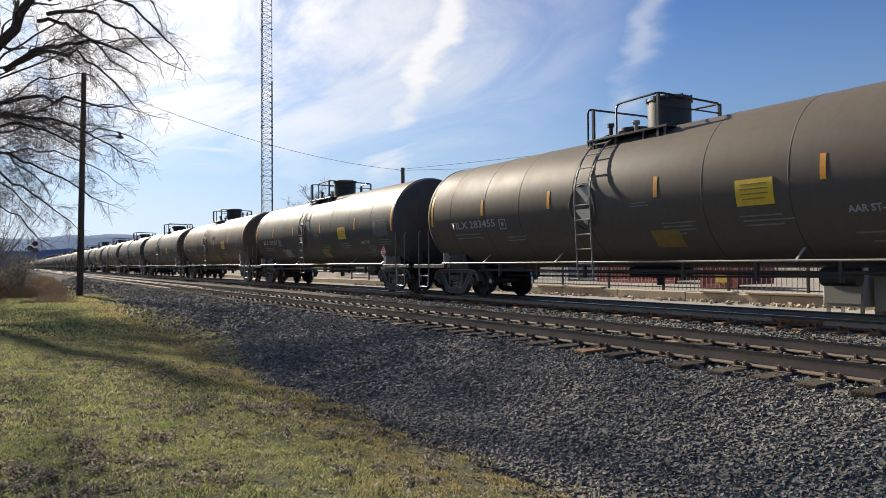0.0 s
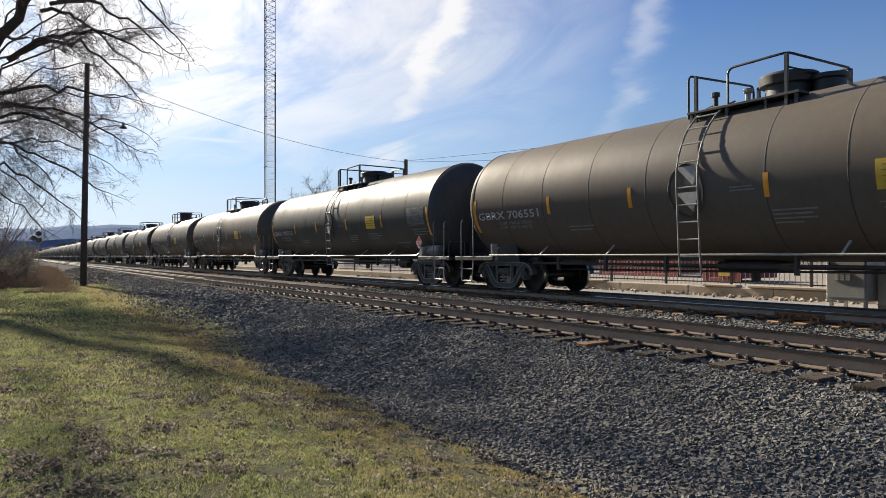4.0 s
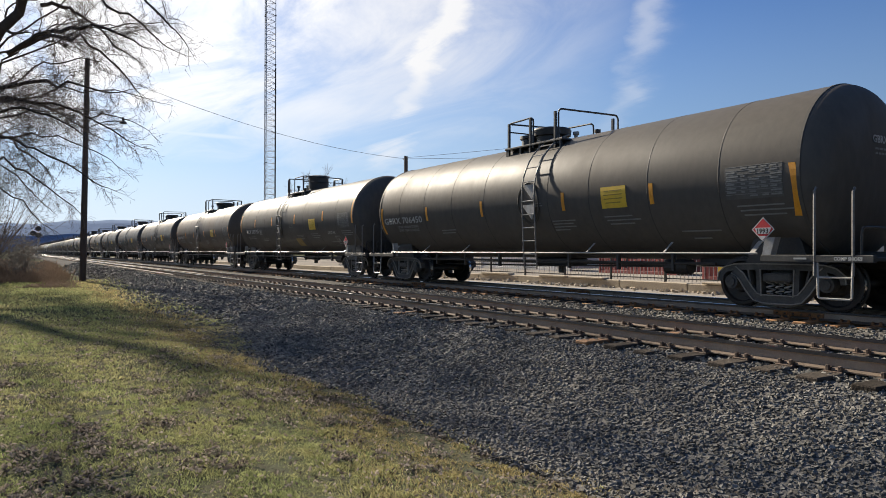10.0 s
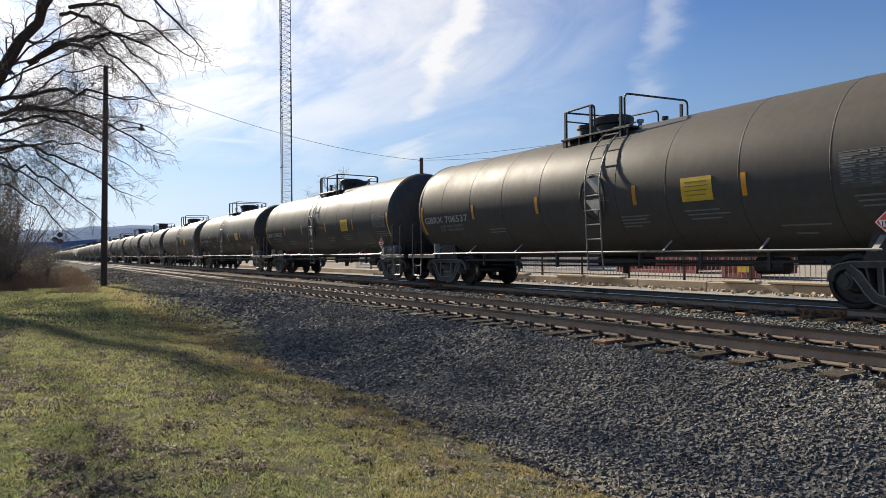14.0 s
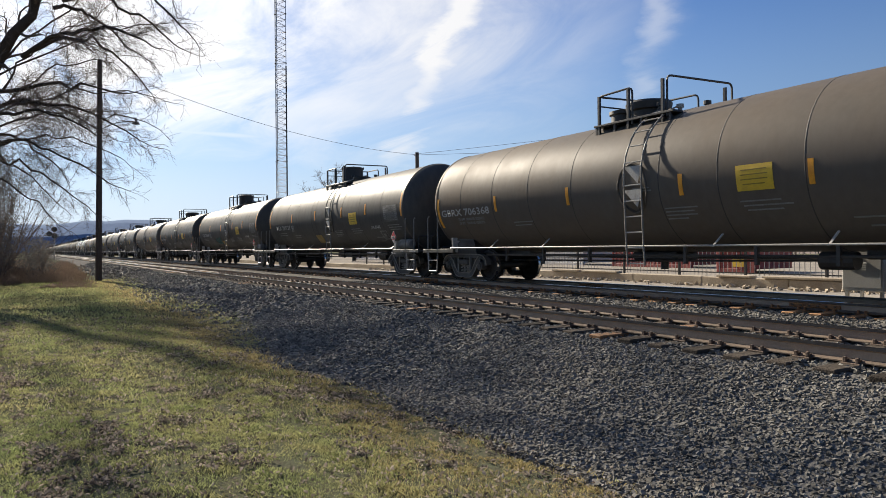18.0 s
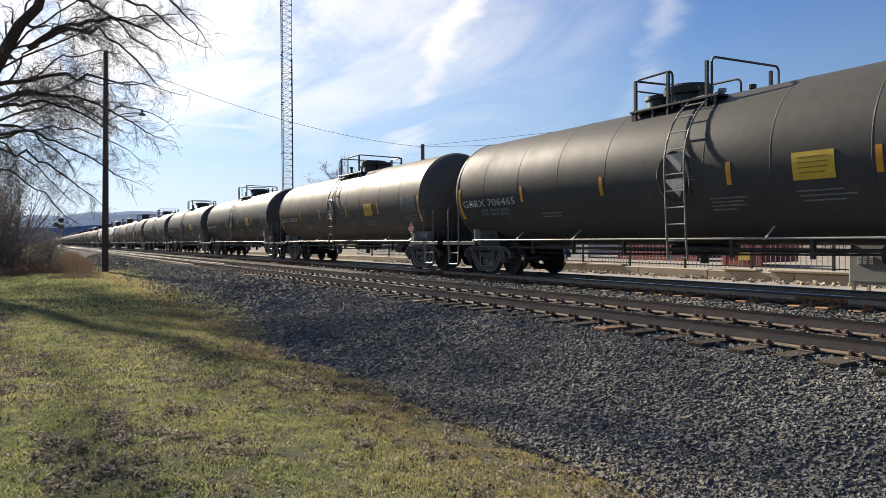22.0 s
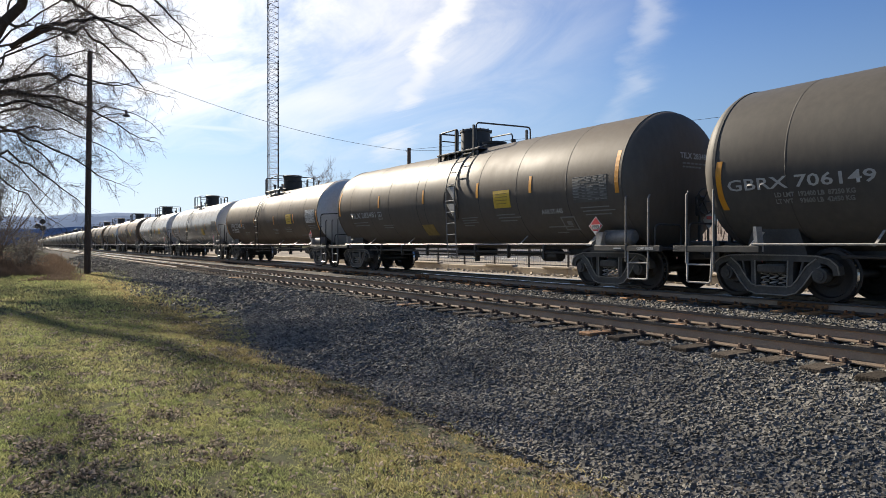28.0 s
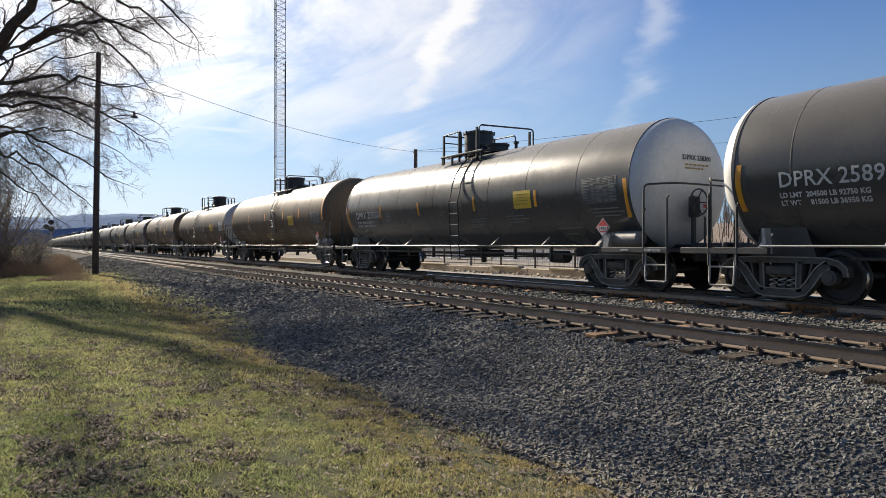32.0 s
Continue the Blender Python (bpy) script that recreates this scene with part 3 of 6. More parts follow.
def build_truck(car, cy):
    truck = part("truck", box(box(B(), -0.95, cy - 0.22, 0.42, 0.95, cy + 0.22, 0.70, 0.03), -0.35, cy - 0.35, 0.6, 0.35, cy + 0.35, 0.80, 0.03), FRAME_DARK, car, "dusty cast steel truck")
    for sx in (-1, 1):
        x0, x1 = sx * 0.93, sx * 1.09
        bm = B()
        # the cast frame: arched top chord, bowed tension member, two columns, and proud rims round the openings
        lo, hi = min(x0, x1), max(x0, x1)
        top = [(-1.15, 0.47), (-1.13, 0.60), (-1.02, 0.69), (-0.84, 0.735), (-0.45, 0.745), (0.45, 0.745), (0.84, 0.735), (1.02, 0.69), (1.13, 0.60), (1.15, 0.47)]
        belly = [(-0.86, 0.68), (-0.70, 0.56), (-0.54, 0.33), (-0.42, 0.20), (-0.28, 0.165), (0.28, 0.165), (0.42, 0.20), (0.54, 0.33), (0.70, 0.56), (0.86, 0.68)]
        ribbon(bm, [(cy + y, z) for y, z in top], 0.115, lo, hi)
        ribbon(bm, [(cy + y, z) for y, z in belly], 0.165, lo, hi)
        for sgn in (-1, 1):
            ribbon(bm, [(cy + sgn * 0.36, 0.72), (cy + sgn * 0.345, 0.19)], 0.095, lo, hi)
            ribbon(bm, [(cy + sgn * 0.58, 0.70), (cy + sgn * 0.50, 0.36)], 0.035, lo, hi)
        part("side_frame", bm, TRUCK, truck, "dark cast steel side frame")
        out, rim = 0.022 * sx, B()
        for line, away in ((top, 0.050), (belly, 0.075), (belly, -0.072)):
            ribbon(rim, [(cy + y, z) for y, z in line], 0.020, min(x1, x1 + out), max(x1, x1 + out), away)
        for sgn in (-1, 1):
            ribbon(rim, [(cy + sgn * 0.315, 0.70), (cy + sgn * 0.30, 0.22)], 0.022, min(x1, x1 + out), max(x1, x1 + out))
        part("frame_rim", rim, RIM_PALE, truck, "raised rim painted pale for caught light and dust")
        for k in (-0.17, 0.0, 0.17) if sx < 0 else ():
            sp = B()
            tube(sp, [(sx * 1.01 + 0.065 * math.cos(a), cy + k + 0.065 * math.sin(a), 0.26 + 0.014 * a) for a in [j * 0.42 for j in range(46)]], 0.015, 5)
            part("spring", sp, PALE_STEEL, truck)
        part("bolster_end", box(B(), min(sx * 0.9, sx * 1.13), cy - 0.27, 0.47, max(sx * 0.9, sx * 1.13), cy + 0.27, 0.63, 0.03), TRUCK, truck)
        for ay in (-0.889, 0.889):
            bm = cyl(B(), (sx * 0.95, cy + ay, WHEEL_R), (sx * 1.13, cy + ay, WHEEL_R), 0.13, n=16)
            cyl(bm, (sx * 1.13, cy + ay, WHEEL_R), (sx * 1.16, cy + ay, WHEEL_R), 0.085, n=12)
            part("bearing", bm, TRUCK, truck, "dusty axle bearing cap", smooth=True)
        part("brake_beam", cyl(B(), (sx * 0.7, cy + sx * 0.42, 0.36), (-sx * 0.2, cy + sx * 0.42, 0.36), 0.05), BLACK, truck)
    for ay in (-0.889, 0.889):
        bm = cyl(B(), (-0.95, 0, 0), (0.95, 0, 0), 0.085, n=12)
        for sx in (-1, 1):
            rim = [(0.70, 0.10), (0.70, 0.17), (0.735, 0.20), (0.735, 0.37), (0.69, 0.40), (0.69, 0.485), (0.72, 0.485), (0.735, WHEEL_R + 0.004), (0.815, WHEEL_R - 0.004),
                   (0.825, 0.43), (0.825, 0.385), (0.775, 0.36), (0.765, 0.21), (0.83, 0.17), (0.83, 0.085)]
            n, rings = 28, []
            for x, r in rim:
                rings.append([bm.verts.new((sx * x, r * math.cos(2 * math.pi * k / n), r * math.sin(2 * math.pi * k / n))) for k in range(n)])
            for i, (a, b) in enumerate(zip(rings, rings[1:])):
                for k in range(n):
                    f = bm.faces.new((a[k], a[(k + 1) % n], b[(k + 1) % n], b[k]))
                    f.material_index = 1 if i == 7 else 0
            # balance marks on the plate
            for q in range(3):
                w = 2.1 * q + 0.4
                cyl(bm, (sx * 0.76, 0.29 * math.cos(w), 0.29 * math.sin(w)), (sx * 0.785, 0.29 * math.cos(w), 0.29 * math.sin(w)), 0.022, n=6)
        ws = part("wheelset", bm, [WHEEL, TREAD], truck, "dark steel wheels with bright treads on one axle", smooth=True)
        ws.matrix_parent_inverse = Matrix.Translation((0, cy + ay, WHEEL_R))


def build_car(style):
    """One tank car, its centre over the rails at the origin; the camera's side is -x, the leading end -y."""
    kind, paint, pale = style["kind"], style["paint"], style["pale"]
    fitting = BLACK if pale else GREY_STEEL
    car = empty("tank_car", pose(0, 0, 0), style["label"], "tank car", "tank cars of the train")
    # shell with its two dished heads
    heads = head_profile()
    prof = [(-HALF - d, r) for d, r in heads[::-1]] + [(-HALF + 0.001, TR)] + [(-HALF + 1.2 * i, TR) for i in range(1, 12)] + [(BACK - 0.001, TR)] + [(BACK + d, r) for d, r in heads]
    bm = turned(B(), prof, 64, (0, TZ))
    for f in bm.faces:
        f.material_index = 1 if not -HALF < f.calc_center_median().y < BACK else 0
    part("tank", bm, [paint, HEAD_PALE if pale else paint], car, style["tank_label"], smooth=True)
    for y in style["seams"]:
        bm = turned(B(), [(y - 0.012, TR), (y - 0.007, TR + 0.0035), (y + 0.007, TR + 0.0035), (y + 0.012, TR)], 64, (0, TZ))
        part("jacket_seam", bm, SEAM, car)
    for y in (-HALF - 0.01, BACK + 0.01):
        part("head_rim", turned(B(), [(y - 0.04, TR - 0.01), (y - 0.03, TR + 0.012), (y + 0.03, TR + 0.012), (y + 0.04, TR - 0.01)], 64, (0, TZ)), paint, car)
    # reflective stripes, notice boards and stencilled tables, both sides
    side, f = -1, 1
    zs = 0.30 if kind == "B" and not pale else 0.0
    for y in STRIPES.get(kind + ("R" if style["flip"] > 0 else "F"), style["stripes"]) if not pale else style["stripes"]:
        part("reflective_stripe", on_shell(B(), y - 0.05, y + 0.05, zs + 1.98, zs + 2.40, side), ORANGE, car, "amber reflective stripe")
    for sy, se in ((-1, 0.10 - HALF), (1, BACK - 0.12)):
        bm = on_shell(B(), se - 0.06, se + 0.06, 1.62, 2.50, side, nz=8, bow=0.05 * sy) if kind == "A" else \
            on_shell(B(), se - 0.055, se + 0.055, 2.10, 3.02, side, nz=8) if not pale else \
            on_shell(B(), se - 0.055, se + 0.055, 1.62, 2.45, side, nz=8, bow=0.04 * sy)
        part("end_stripe", bm, ORANGE, car, "amber reflective stripe at the tank's end")
    low = 0.33 if paint is TANK_GLOSS and style["flip"] < 0 else 0.0
    nb = -0.5 if pale and not low else 0.0
    board = part("notice_board", on_shell(B(), nb - 3.72, nb - 3.00, 1.96 - low, 2.42 - low, side, 0.008), YELLOW, car, "yellow notice board")
    rnd = random.Random(5)
    for i in range(4):
        z = 2.33 - low - i * 0.085
        part("notice_line", on_shell(B(), nb - 3.36 - 0.28 * rnd.uniform(0.7, 1), nb - 3.36 + 0.28 * rnd.uniform(0.7, 1), z - 0.010, z + 0.010, side, 0.011, 2), NOTICE_INK, board)
    if kind == "B" and not pale:
        ly = 1.05 * style["flip"] - 0.2
        part("lower_board", on_shell(B(), ly - 0.35, ly + 0.35, 1.28, 1.62, side, 0.008), FADED_YELLOW, car, "faded yellow notice square low on the tank")
    # the data table: a worn pale panel, ruled lines and columns of small print
    table = part("data_table", on_shell(B(), -7.22, -6.12, 1.95, 2.52, side, 0.004, 8), HEAD_PALE if paint is TANK_OLD else PANEL_WASH, car, "worn pale stencilled data table")
    bm = B()
    for i in range(8):
        z = 2.50 - i * 0.070
        on_shell(bm, -6.12, -7.22, z + 0.022, z + 0.030, side, 0.007, 1)
        for j, (a, w) in enumerate(((0.00, 0.26), (0.29, 0.13), (0.45, 0.20), (0.68, 0.14), (0.85, 0.22))):
            if rnd.random() < 0.85:
                on_shell(bm, -6.15 - a, -6.15 - a - w * rnd.uniform(0.55, 1.0), z - 0.018, z + 0.010, side, 0.007, 1)
    part("table_print", bm, FAINT, table, "small pale print in ruled columns")["kind"] = "stuff"
    if kind == "B":
        bm = B()
        for y0, y1, z0, z1 in ((4.08, 3.80, 2.12, 2.14), (4.08, 3.80, 1.88, 1.90), (4.08, 4.06, 1.90, 2.12), (3.82, 3.80, 1.90, 2.12), (3.98, 3.90, 1.96, 2.06)):
            on_shell(bm, y0, y1, z0, z1, side, 0.007, 1)
        part("stencil_square", bm, FADED, car, "pale stencilled square mark")["kind"] = "stuff"
    if kind == "B" and not pale:
        bm = B()
        for y0, y1, z0, z1 in ((-5.50, -5.98, 1.62, 1.65), (-5.50, -5.98, 1.33, 1.36), (-5.50, -5.53, 1.36, 1.62), (-5.95, -5.98, 1.36, 1.62), (-5.66, -5.82, 1.45, 1.54)):
            on_shell(bm, y0, y1, z0, z1, side, 0.007, 1)
        part("stencil_square", bm, FAINT, car, "pale stencilled square mark")["kind"] = "stuff"
    bm = B()
    for y, w, z in ((-6.3, 0.9, 1.83), (-6.35, 1.0, 1.75), (-6.4, 0.8, 1.67), (-1.25, 0.8, 1.75), (-1.25, 0.7, 1.68), (-1.25, 0.75, 1.61), (-1.25, 0.5, 1.54), (-0.5, 0.45, 2.2), (-0.5, 0.5, 2.14),
                    (-3.0, 0.8, 1.78), (-3.05, 0.95, 1.70), (-3.1, 0.7, 1.62), (3.9, 0.8, 1.66), (3.9, 0.7, 1.58), (-4.9, 0.9, 1.42), (-5.1, 0.4, 1.28)) + (() if kind == "A" or pale else ((6.3, 1.25, 1.80), (6.2, 1.2, 1.70))):
        on_shell(bm, y, y - w, z - 0.012, z + 0.012, side, 0.007, 1)
    part("stencil_print", bm, FAINT, car, "faint stencilled lines")["kind"] = "stuff"
    for side in (-1, 1):
        f = -side
        # side pipe on brackets
        x = side * 1.50
        part("side_pipe", tube(B(), [(x, -6.72, 0.985), (x, 6.95, 0.985)], 0.019, 8), PALE_STEEL, car, "pale steel pipe along the tank's side", smooth=True)
        for y in (() if side > 0 else (6.95, 4.9, 1.95, -4.05, -6.6) if kind == "B" and not pale else (6.95, 4.9, 2.65, -2.45, -4.65, -6.6)):
            w = 0.03 if abs(y) < 6 else 0.07
            part("pipe_bracket", bracket(x, y, w, side), PALE_STEEL, car)
        # ladder from the pipe over the shoulder to the walkway
        ly = -0.78 * style["flip"] + style["lead"]
        bm = B()
        for dy in (-0.24, 0.24):
            path = [(side * 1.56, ly + dy, 0.58), (side * 1.60, ly + dy, 1.0), (side * 1.66, ly + dy, 2.3)]
            path += [(side * (TR + 0.11) * math.cos(a), ly + dy, TZ + (TR + 0.11) * math.sin(a)) for a in [radians(q) for q in range(8, 76, 8)]]
            tube(bm, path, 0.020, 6)
        lad = part("ladder", bm, BLACK if pale else LADDER, car, "worn steel ladder curved over the tank", smooth=True)
        if not pale:
            # flat black oval on the shell: the recess's shade is put in as colour
            hole = part("ladder_recess", oval(ly + 0.12 * f, 2.22, 0.40, 0.52, side, 0.010), BLACK, car, "flat black oval painted for the shaded jacket recess behind the ladder")
            part("recess_rim", oval_rim(ly + 0.12 * f, 2.22, 0.40, 0.52, side), paint, hole)
            for zt in (2.52, 2.02):
                bm = B()
                q = [(ly + f * 0.30, zt + 0.16), (ly - f * 0.22, zt + 0.16), (ly - f * 0.10, zt - 0.22)]
                vs = [bm.verts.new((side * (1.60 + l), y, z)) for l in (0, 0.008) for y, z in q]
                for t in ((0, 1, 2), (5, 4, 3), (0, 3, 4, 1), (1, 4, 5, 2), (2, 5, 3, 0)):
                    bm.faces.new([vs[i] for i in t])
                part("ladder_plate", bm, PALE_STEEL, hole, "pale triangular ladder plate")
        rungs = [(side * 1.565, z) for z in (0.62, 0.95)] + [(side * (1.60 + 0.05 * (z - 1)), z) for z in (1.28, 1.61, 1.94, 2.27)]
        rungs += [(side * (TR + 0.11) * math.cos(radians(q)), TZ + (TR + 0.11) * math.sin(radians(q))) for q in (12, 25, 38, 51, 64)]
        for rx, rz in rungs if side < 0 else rungs[-3:]:
            part("rung", cyl(B(), (rx, ly - 0.24, rz), (rx, ly + 0.24, rz), 0.015, n=6), PALE_STEEL if rz < 2.4 or not pale else BLACK, lad)
        # stirrups, end posts and reservoir at both ends
        for sy in (-1, 1):
            pa, pb = ((8.02, 8.64) if sy < 0 else (7.42, 8.02)) if pale else (7.74, 8.35)
            bm = tube(B(), rounded([(side * 1.48, sy * (pa + 0.04), 0.93), (side * 1.50, sy * (pa + 0.06), 0.26), (side * 1.50, sy * (pb - 0.02), 0.26), (side * 1.48, sy * (pb - 0.02), 0.93)], 0.05), 0.019, 6)
            cyl(bm, (side * 1.49, sy * (pa + 0.06), 0.60), (side * 1.49, sy * (pb - 0.02), 0.60), 0.017, n=6)
            part("sill_step", bm, PALE_STEEL, car, "pale steel corner step", smooth=True)
            for py, top in ((pa, 1.70 if pale else 2.00), (pb, 1.95)):
                part("end_post", tube(B(), [(side * 1.50, sy * py, 0.62), (side * 1.50, sy * py, top), (side * 1.45, sy * py, top + 0.06)], 0.023, 6), fitting, car, "tall steel grab post", smooth=True)
            part("side_sill", box(B(), side * 1.42, sy * 6.8, 0.84, side * 1.52, sy * 8.66, 0.96, 0.01), FRAME_DARK, car, "grey channel sill at the car's end")
            bm = prism(B(), [(sy * 6.78, 0.85), (sy * 6.92, 0.85), (sy * 7.04, 1.26), (sy * 6.85, 1.26)] if sy < 0 else [(6.84, 0.85), (6.92, 0.85), (6.95, 1.30), (6.89, 1.30)], min(side * 1.30, side * 1.47), max(side * 1.30, side * 1.47))
            part("saddle_bracket", bm, PALE_STEEL, car, "pale grey saddle bracket")
            if side < 0 and sy < 0:
                placard(car, side, sy)
        part("sill_lettering", box(B(), side * 1.522, f * -7.4, 0.885, side * 1.526, f * -7.62, 0.915), FADED, car)
        if side < 0:
            me = text_mesh("COMP SHOES", 0.052)
            me.name = "sill_lettering"
            for v in me.vertices:
                v.co = Vector((-1.5245, -8.06 - v.co.x, 0.875 + v.co.y))
            me.materials.append(FADED)
            new("sill_lettering", me).parent = car
    # end platforms, draft gear, couplers
    for sy in (-1, 1):
        part("end_platform", box(B(), -1.42, sy * 7.75, 0.86, 1.42, sy * 8.55, 0.93, 0.01), FRAME_DARK, car, "dusty steel end platform")
        part("centre_sill", box(box(B(), -0.28, sy * 4.6, 0.72, 0.28, sy * 8.50, 1.02, 0.02), -0.42, sy * 8.40, 0.66, 0.42, sy * 8.52, 1.06, 0.02), BLACK, car)
        part("saddle", prism(B(), [(sy * 6.2, 0.80), (sy * 7.4, 0.80), (sy * 7.2, 1.35), (sy * 6.4, 1.35)], -1.05, 1.05), BLACK, car, "black steel tank saddle")
        bm = box(B(), -0.09, sy * 8.45, 0.76, 0.09, sy * 8.74, 0.94, 0.02)
        box(bm, -0.17, sy * 8.66, 0.70, 0.13, sy * 8.815, 0.98, 0.04)
        part("coupler", bm, FRAME_DARK, car, "cast steel knuckle coupler")
        hose = [(0.34, sy * 8.45, 0.74), (0.34, sy * 8.55, 0.52), (0.30, sy * 8.66, 0.38), (0.26, sy * 8.78, 0.34), (0.25, sy * 8.82, 0.34)]
        part("air_hose", tube(B(), rounded(hose, 0.1), 0.024, 6), BLACK, car, smooth=True)
        loops = [] if pale else \
            [[(-1.35, 0.93), (-1.35, 1.40), (-0.55, 1.40), (-0.55, 0.93)], [(1.46, 0.93), (1.46, 2.10), (1.05, 2.16)]]
        for loop in loops:
            part("end_railing", tube(B(), rounded([(x, sy * 8.40, z) for x, z in loop], 0.12), 0.021, 6), BLACK, car, "black bent end handrail", smooth=True)
        if pale:
            arch = [(-1.47, sy * 8.00, 0.93), (-1.47, sy * 8.00, 2.28), (-0.95, sy * 8.44, 2.30), (1.42, sy * 8.44, 2.30), (1.42, sy * 8.44, 0.93)]
            part("end_railing", tube(B(), rounded(arch, 0.12), 0.021, 6), BLACK, car, "black arched end handrail", smooth=True)
        build_truck(car, sy * 6.84)
    # hazard diamond and data plate on the leading end
    x, z, r = (0.05, 1.80, 0.20) if pale else (0.42, 1.52, 0.20)
    bm = B()
    for lift, q in ((0.0, r),):
        a = [bm.verts.new((x + px * q, -8.36, z + pz * q)) for px, pz in ((0, 1), (1, 0), (0, -1), (-1, 0))]
        b = [bm.verts.new((x + px * q, -8.352, z + pz * q)) for px, pz in ((0, 1), (1, 0), (0, -1), (-1, 0))]
        bm.faces.new(a)
        bm.faces.new(b[::-1])
        for i in range(4):
            bm.faces.new((a[(i + 1) % 4], a[i], b[i], b[(i + 1) % 4]))
    p = part("end_placard", bm, WHITE if pale else FADED, car, "faded hazard diamond on the car's end")
    part("red_field", box(B(), x - 0.085, -8.366, z + 0.015, x + 0.085, -8.362, z + 0.085), RED, p)
    part("placard_holder", box(B(), x - 0.03, -8.35, 0.93, x + 0.03, -8.33, z), BLACK, car)
    # hand brake and air reservoir at the brake end: it leads on some cars and trails on others
    leads = pale or (style["flip"] < 0) == (kind == "A")

    def brake_end(bm):
        if not leads:
            bmesh.ops.rotate(bm, cent=(0, 0, 0), matrix=Matrix.Rotation(math.pi, 3, "Z"), verts=bm.verts)
        return bm

    hx = -0.30 if pale else 0.17
    bm = tube(B(), [(hx + 0.28 * math.cos(a), -8.46, 1.92 + 0.28 * math.sin(a)) for a in [2 * math.pi * k / 24 for k in range(25)]], 0.018, 6)
    for q in range(5):
        a = 2 * math.pi * q / 5
        cyl(bm, (hx, -8.40, 1.92), (hx + 0.27 * math.cos(a), -8.46, 1.92 + 0.27 * math.sin(a)), 0.014, n=6)
    part("hand_brake_wheel", brake_end(bm), BLACK, car, "black hand brake wheel", smooth=True)
    part("brake_housing", brake_end(box(box(B(), hx - 0.12, -8.40, 1.60, hx + 0.14, -8.26, 2.05, 0.03), hx - 0.04, -8.36, 0.93, hx + 0.04, -8.29, 1.62)), BLACK, car)
    bm = turned(B(), [(-7.75, 0.0), (-7.74, 0.12), (-7.68, 0.17), (-6.92, 0.17), (-6.86, 0.12), (-6.85, 0.0)], 20, (-1.22, 1.14))
    part("air_reservoir", brake_end(bm), GREY_STEEL, car, "dusty grey air reservoir cylinder", smooth=True)
    # belly: outlet valve, skid and brake rigging
    bm = cyl(B(), (0, 0, 0.92), (0, 0, 0.62), 0.20, n=14)
    box(bm, -0.38, -0.65, 0.66, 0.38, 0.65, 0.86, 0.05)
    cyl(bm, (0, 0, 0.62), (0, 0, 0.45), 0.09, n=10)
    part("outlet_valve", bm, BLACK, car, "black bottom outlet valve with skid")
    part("brake_pipe", tube(B(), [(0.55, -6.2, 0.78), (0.55, -2.0, 0.72), (0.40, 2.0, 0.72), (0.55, 6.2, 0.78)], 0.03, 6), BLACK, car)
    part("brake_cylinder", cyl(B(), (-0.55, -4.6, 0.70), (-0.55, -4.0, 0.70), 0.16, n=14), BLACK, car)
    part("brake_rod", tube(B(), [(-0.5, -4.0, 0.70), (-0.3, 0.9, 0.64), (-0.3, 5.4, 0.62)], 0.022, 6), BLACK, car)
    part("belly_rod", tube(B(), [(-1.1, -5.6, 0.78), (-1.1, 5.6, 0.78)], 0.03, 6), BLACK, car)
    for y in (-4.6, -3.1, -1.5, 1.3, 3.0, 4.6):
        part("rod_hanger", box(B(), -1.14, y - 0.03, 0.62, -1.06, y + 0.03, 1.0), BLACK, car)
    top_fittings(car, style)
    return car


def bracket(x, y, w, side):
    """A flat strap from the side pipe up and in to the tank."""
    bm = B()
    p = [(x, 0.97), (x - side * 0.30, 1.21), (x - side * 0.31, 1.195), (x, 0.955)]
    a = [bm.verts.new((px, y - w * 0.7, pz)) for px, pz in p]
    b = [bm.verts.new((px, y + w * 0.7, pz)) for px, pz in p]
    bm.faces.new(a)
    bm.faces.new(b[::-1])
    for i in range(4):
        j = (i + 1) % 4
        bm.faces.new((a[j], a[i], b[i], b[j]))
    return bm


def oval(y, z, ry, rz, side, lift):
    """A flat-faced oval patch on the tank's side."""
    bm = B()
    ring = []
    for k in range(28):
        a = 2 * math.pi * k / 28
        zz = z + rz * math.sin(a)
        t = math.asin(max(-1, min(1, (zz - TZ) / TR)))
        ring.append(bm.verts.new((side * (TR + lift) * math.cos(t), y + ry * math.cos(a), TZ + (TR + lift) * math.sin(t))))
    bm.faces.new(ring)
    return bm


def oval_rim(y, z, ry, rz, side):
    bm = B()
    pts = []
    for k in range(29):
        a = 2 * math.pi * k / 28
        zz = z + rz * math.sin(a)
        t = math.asin(max(-1, min(1, (zz - TZ) / TR)))
        pts.append((side * (TR + 0.008) * math.cos(t), y + ry * math.cos(a), TZ + (TR + 0.008) * math.sin(t)))
    return tube(bm, pts, 0.022, 6)


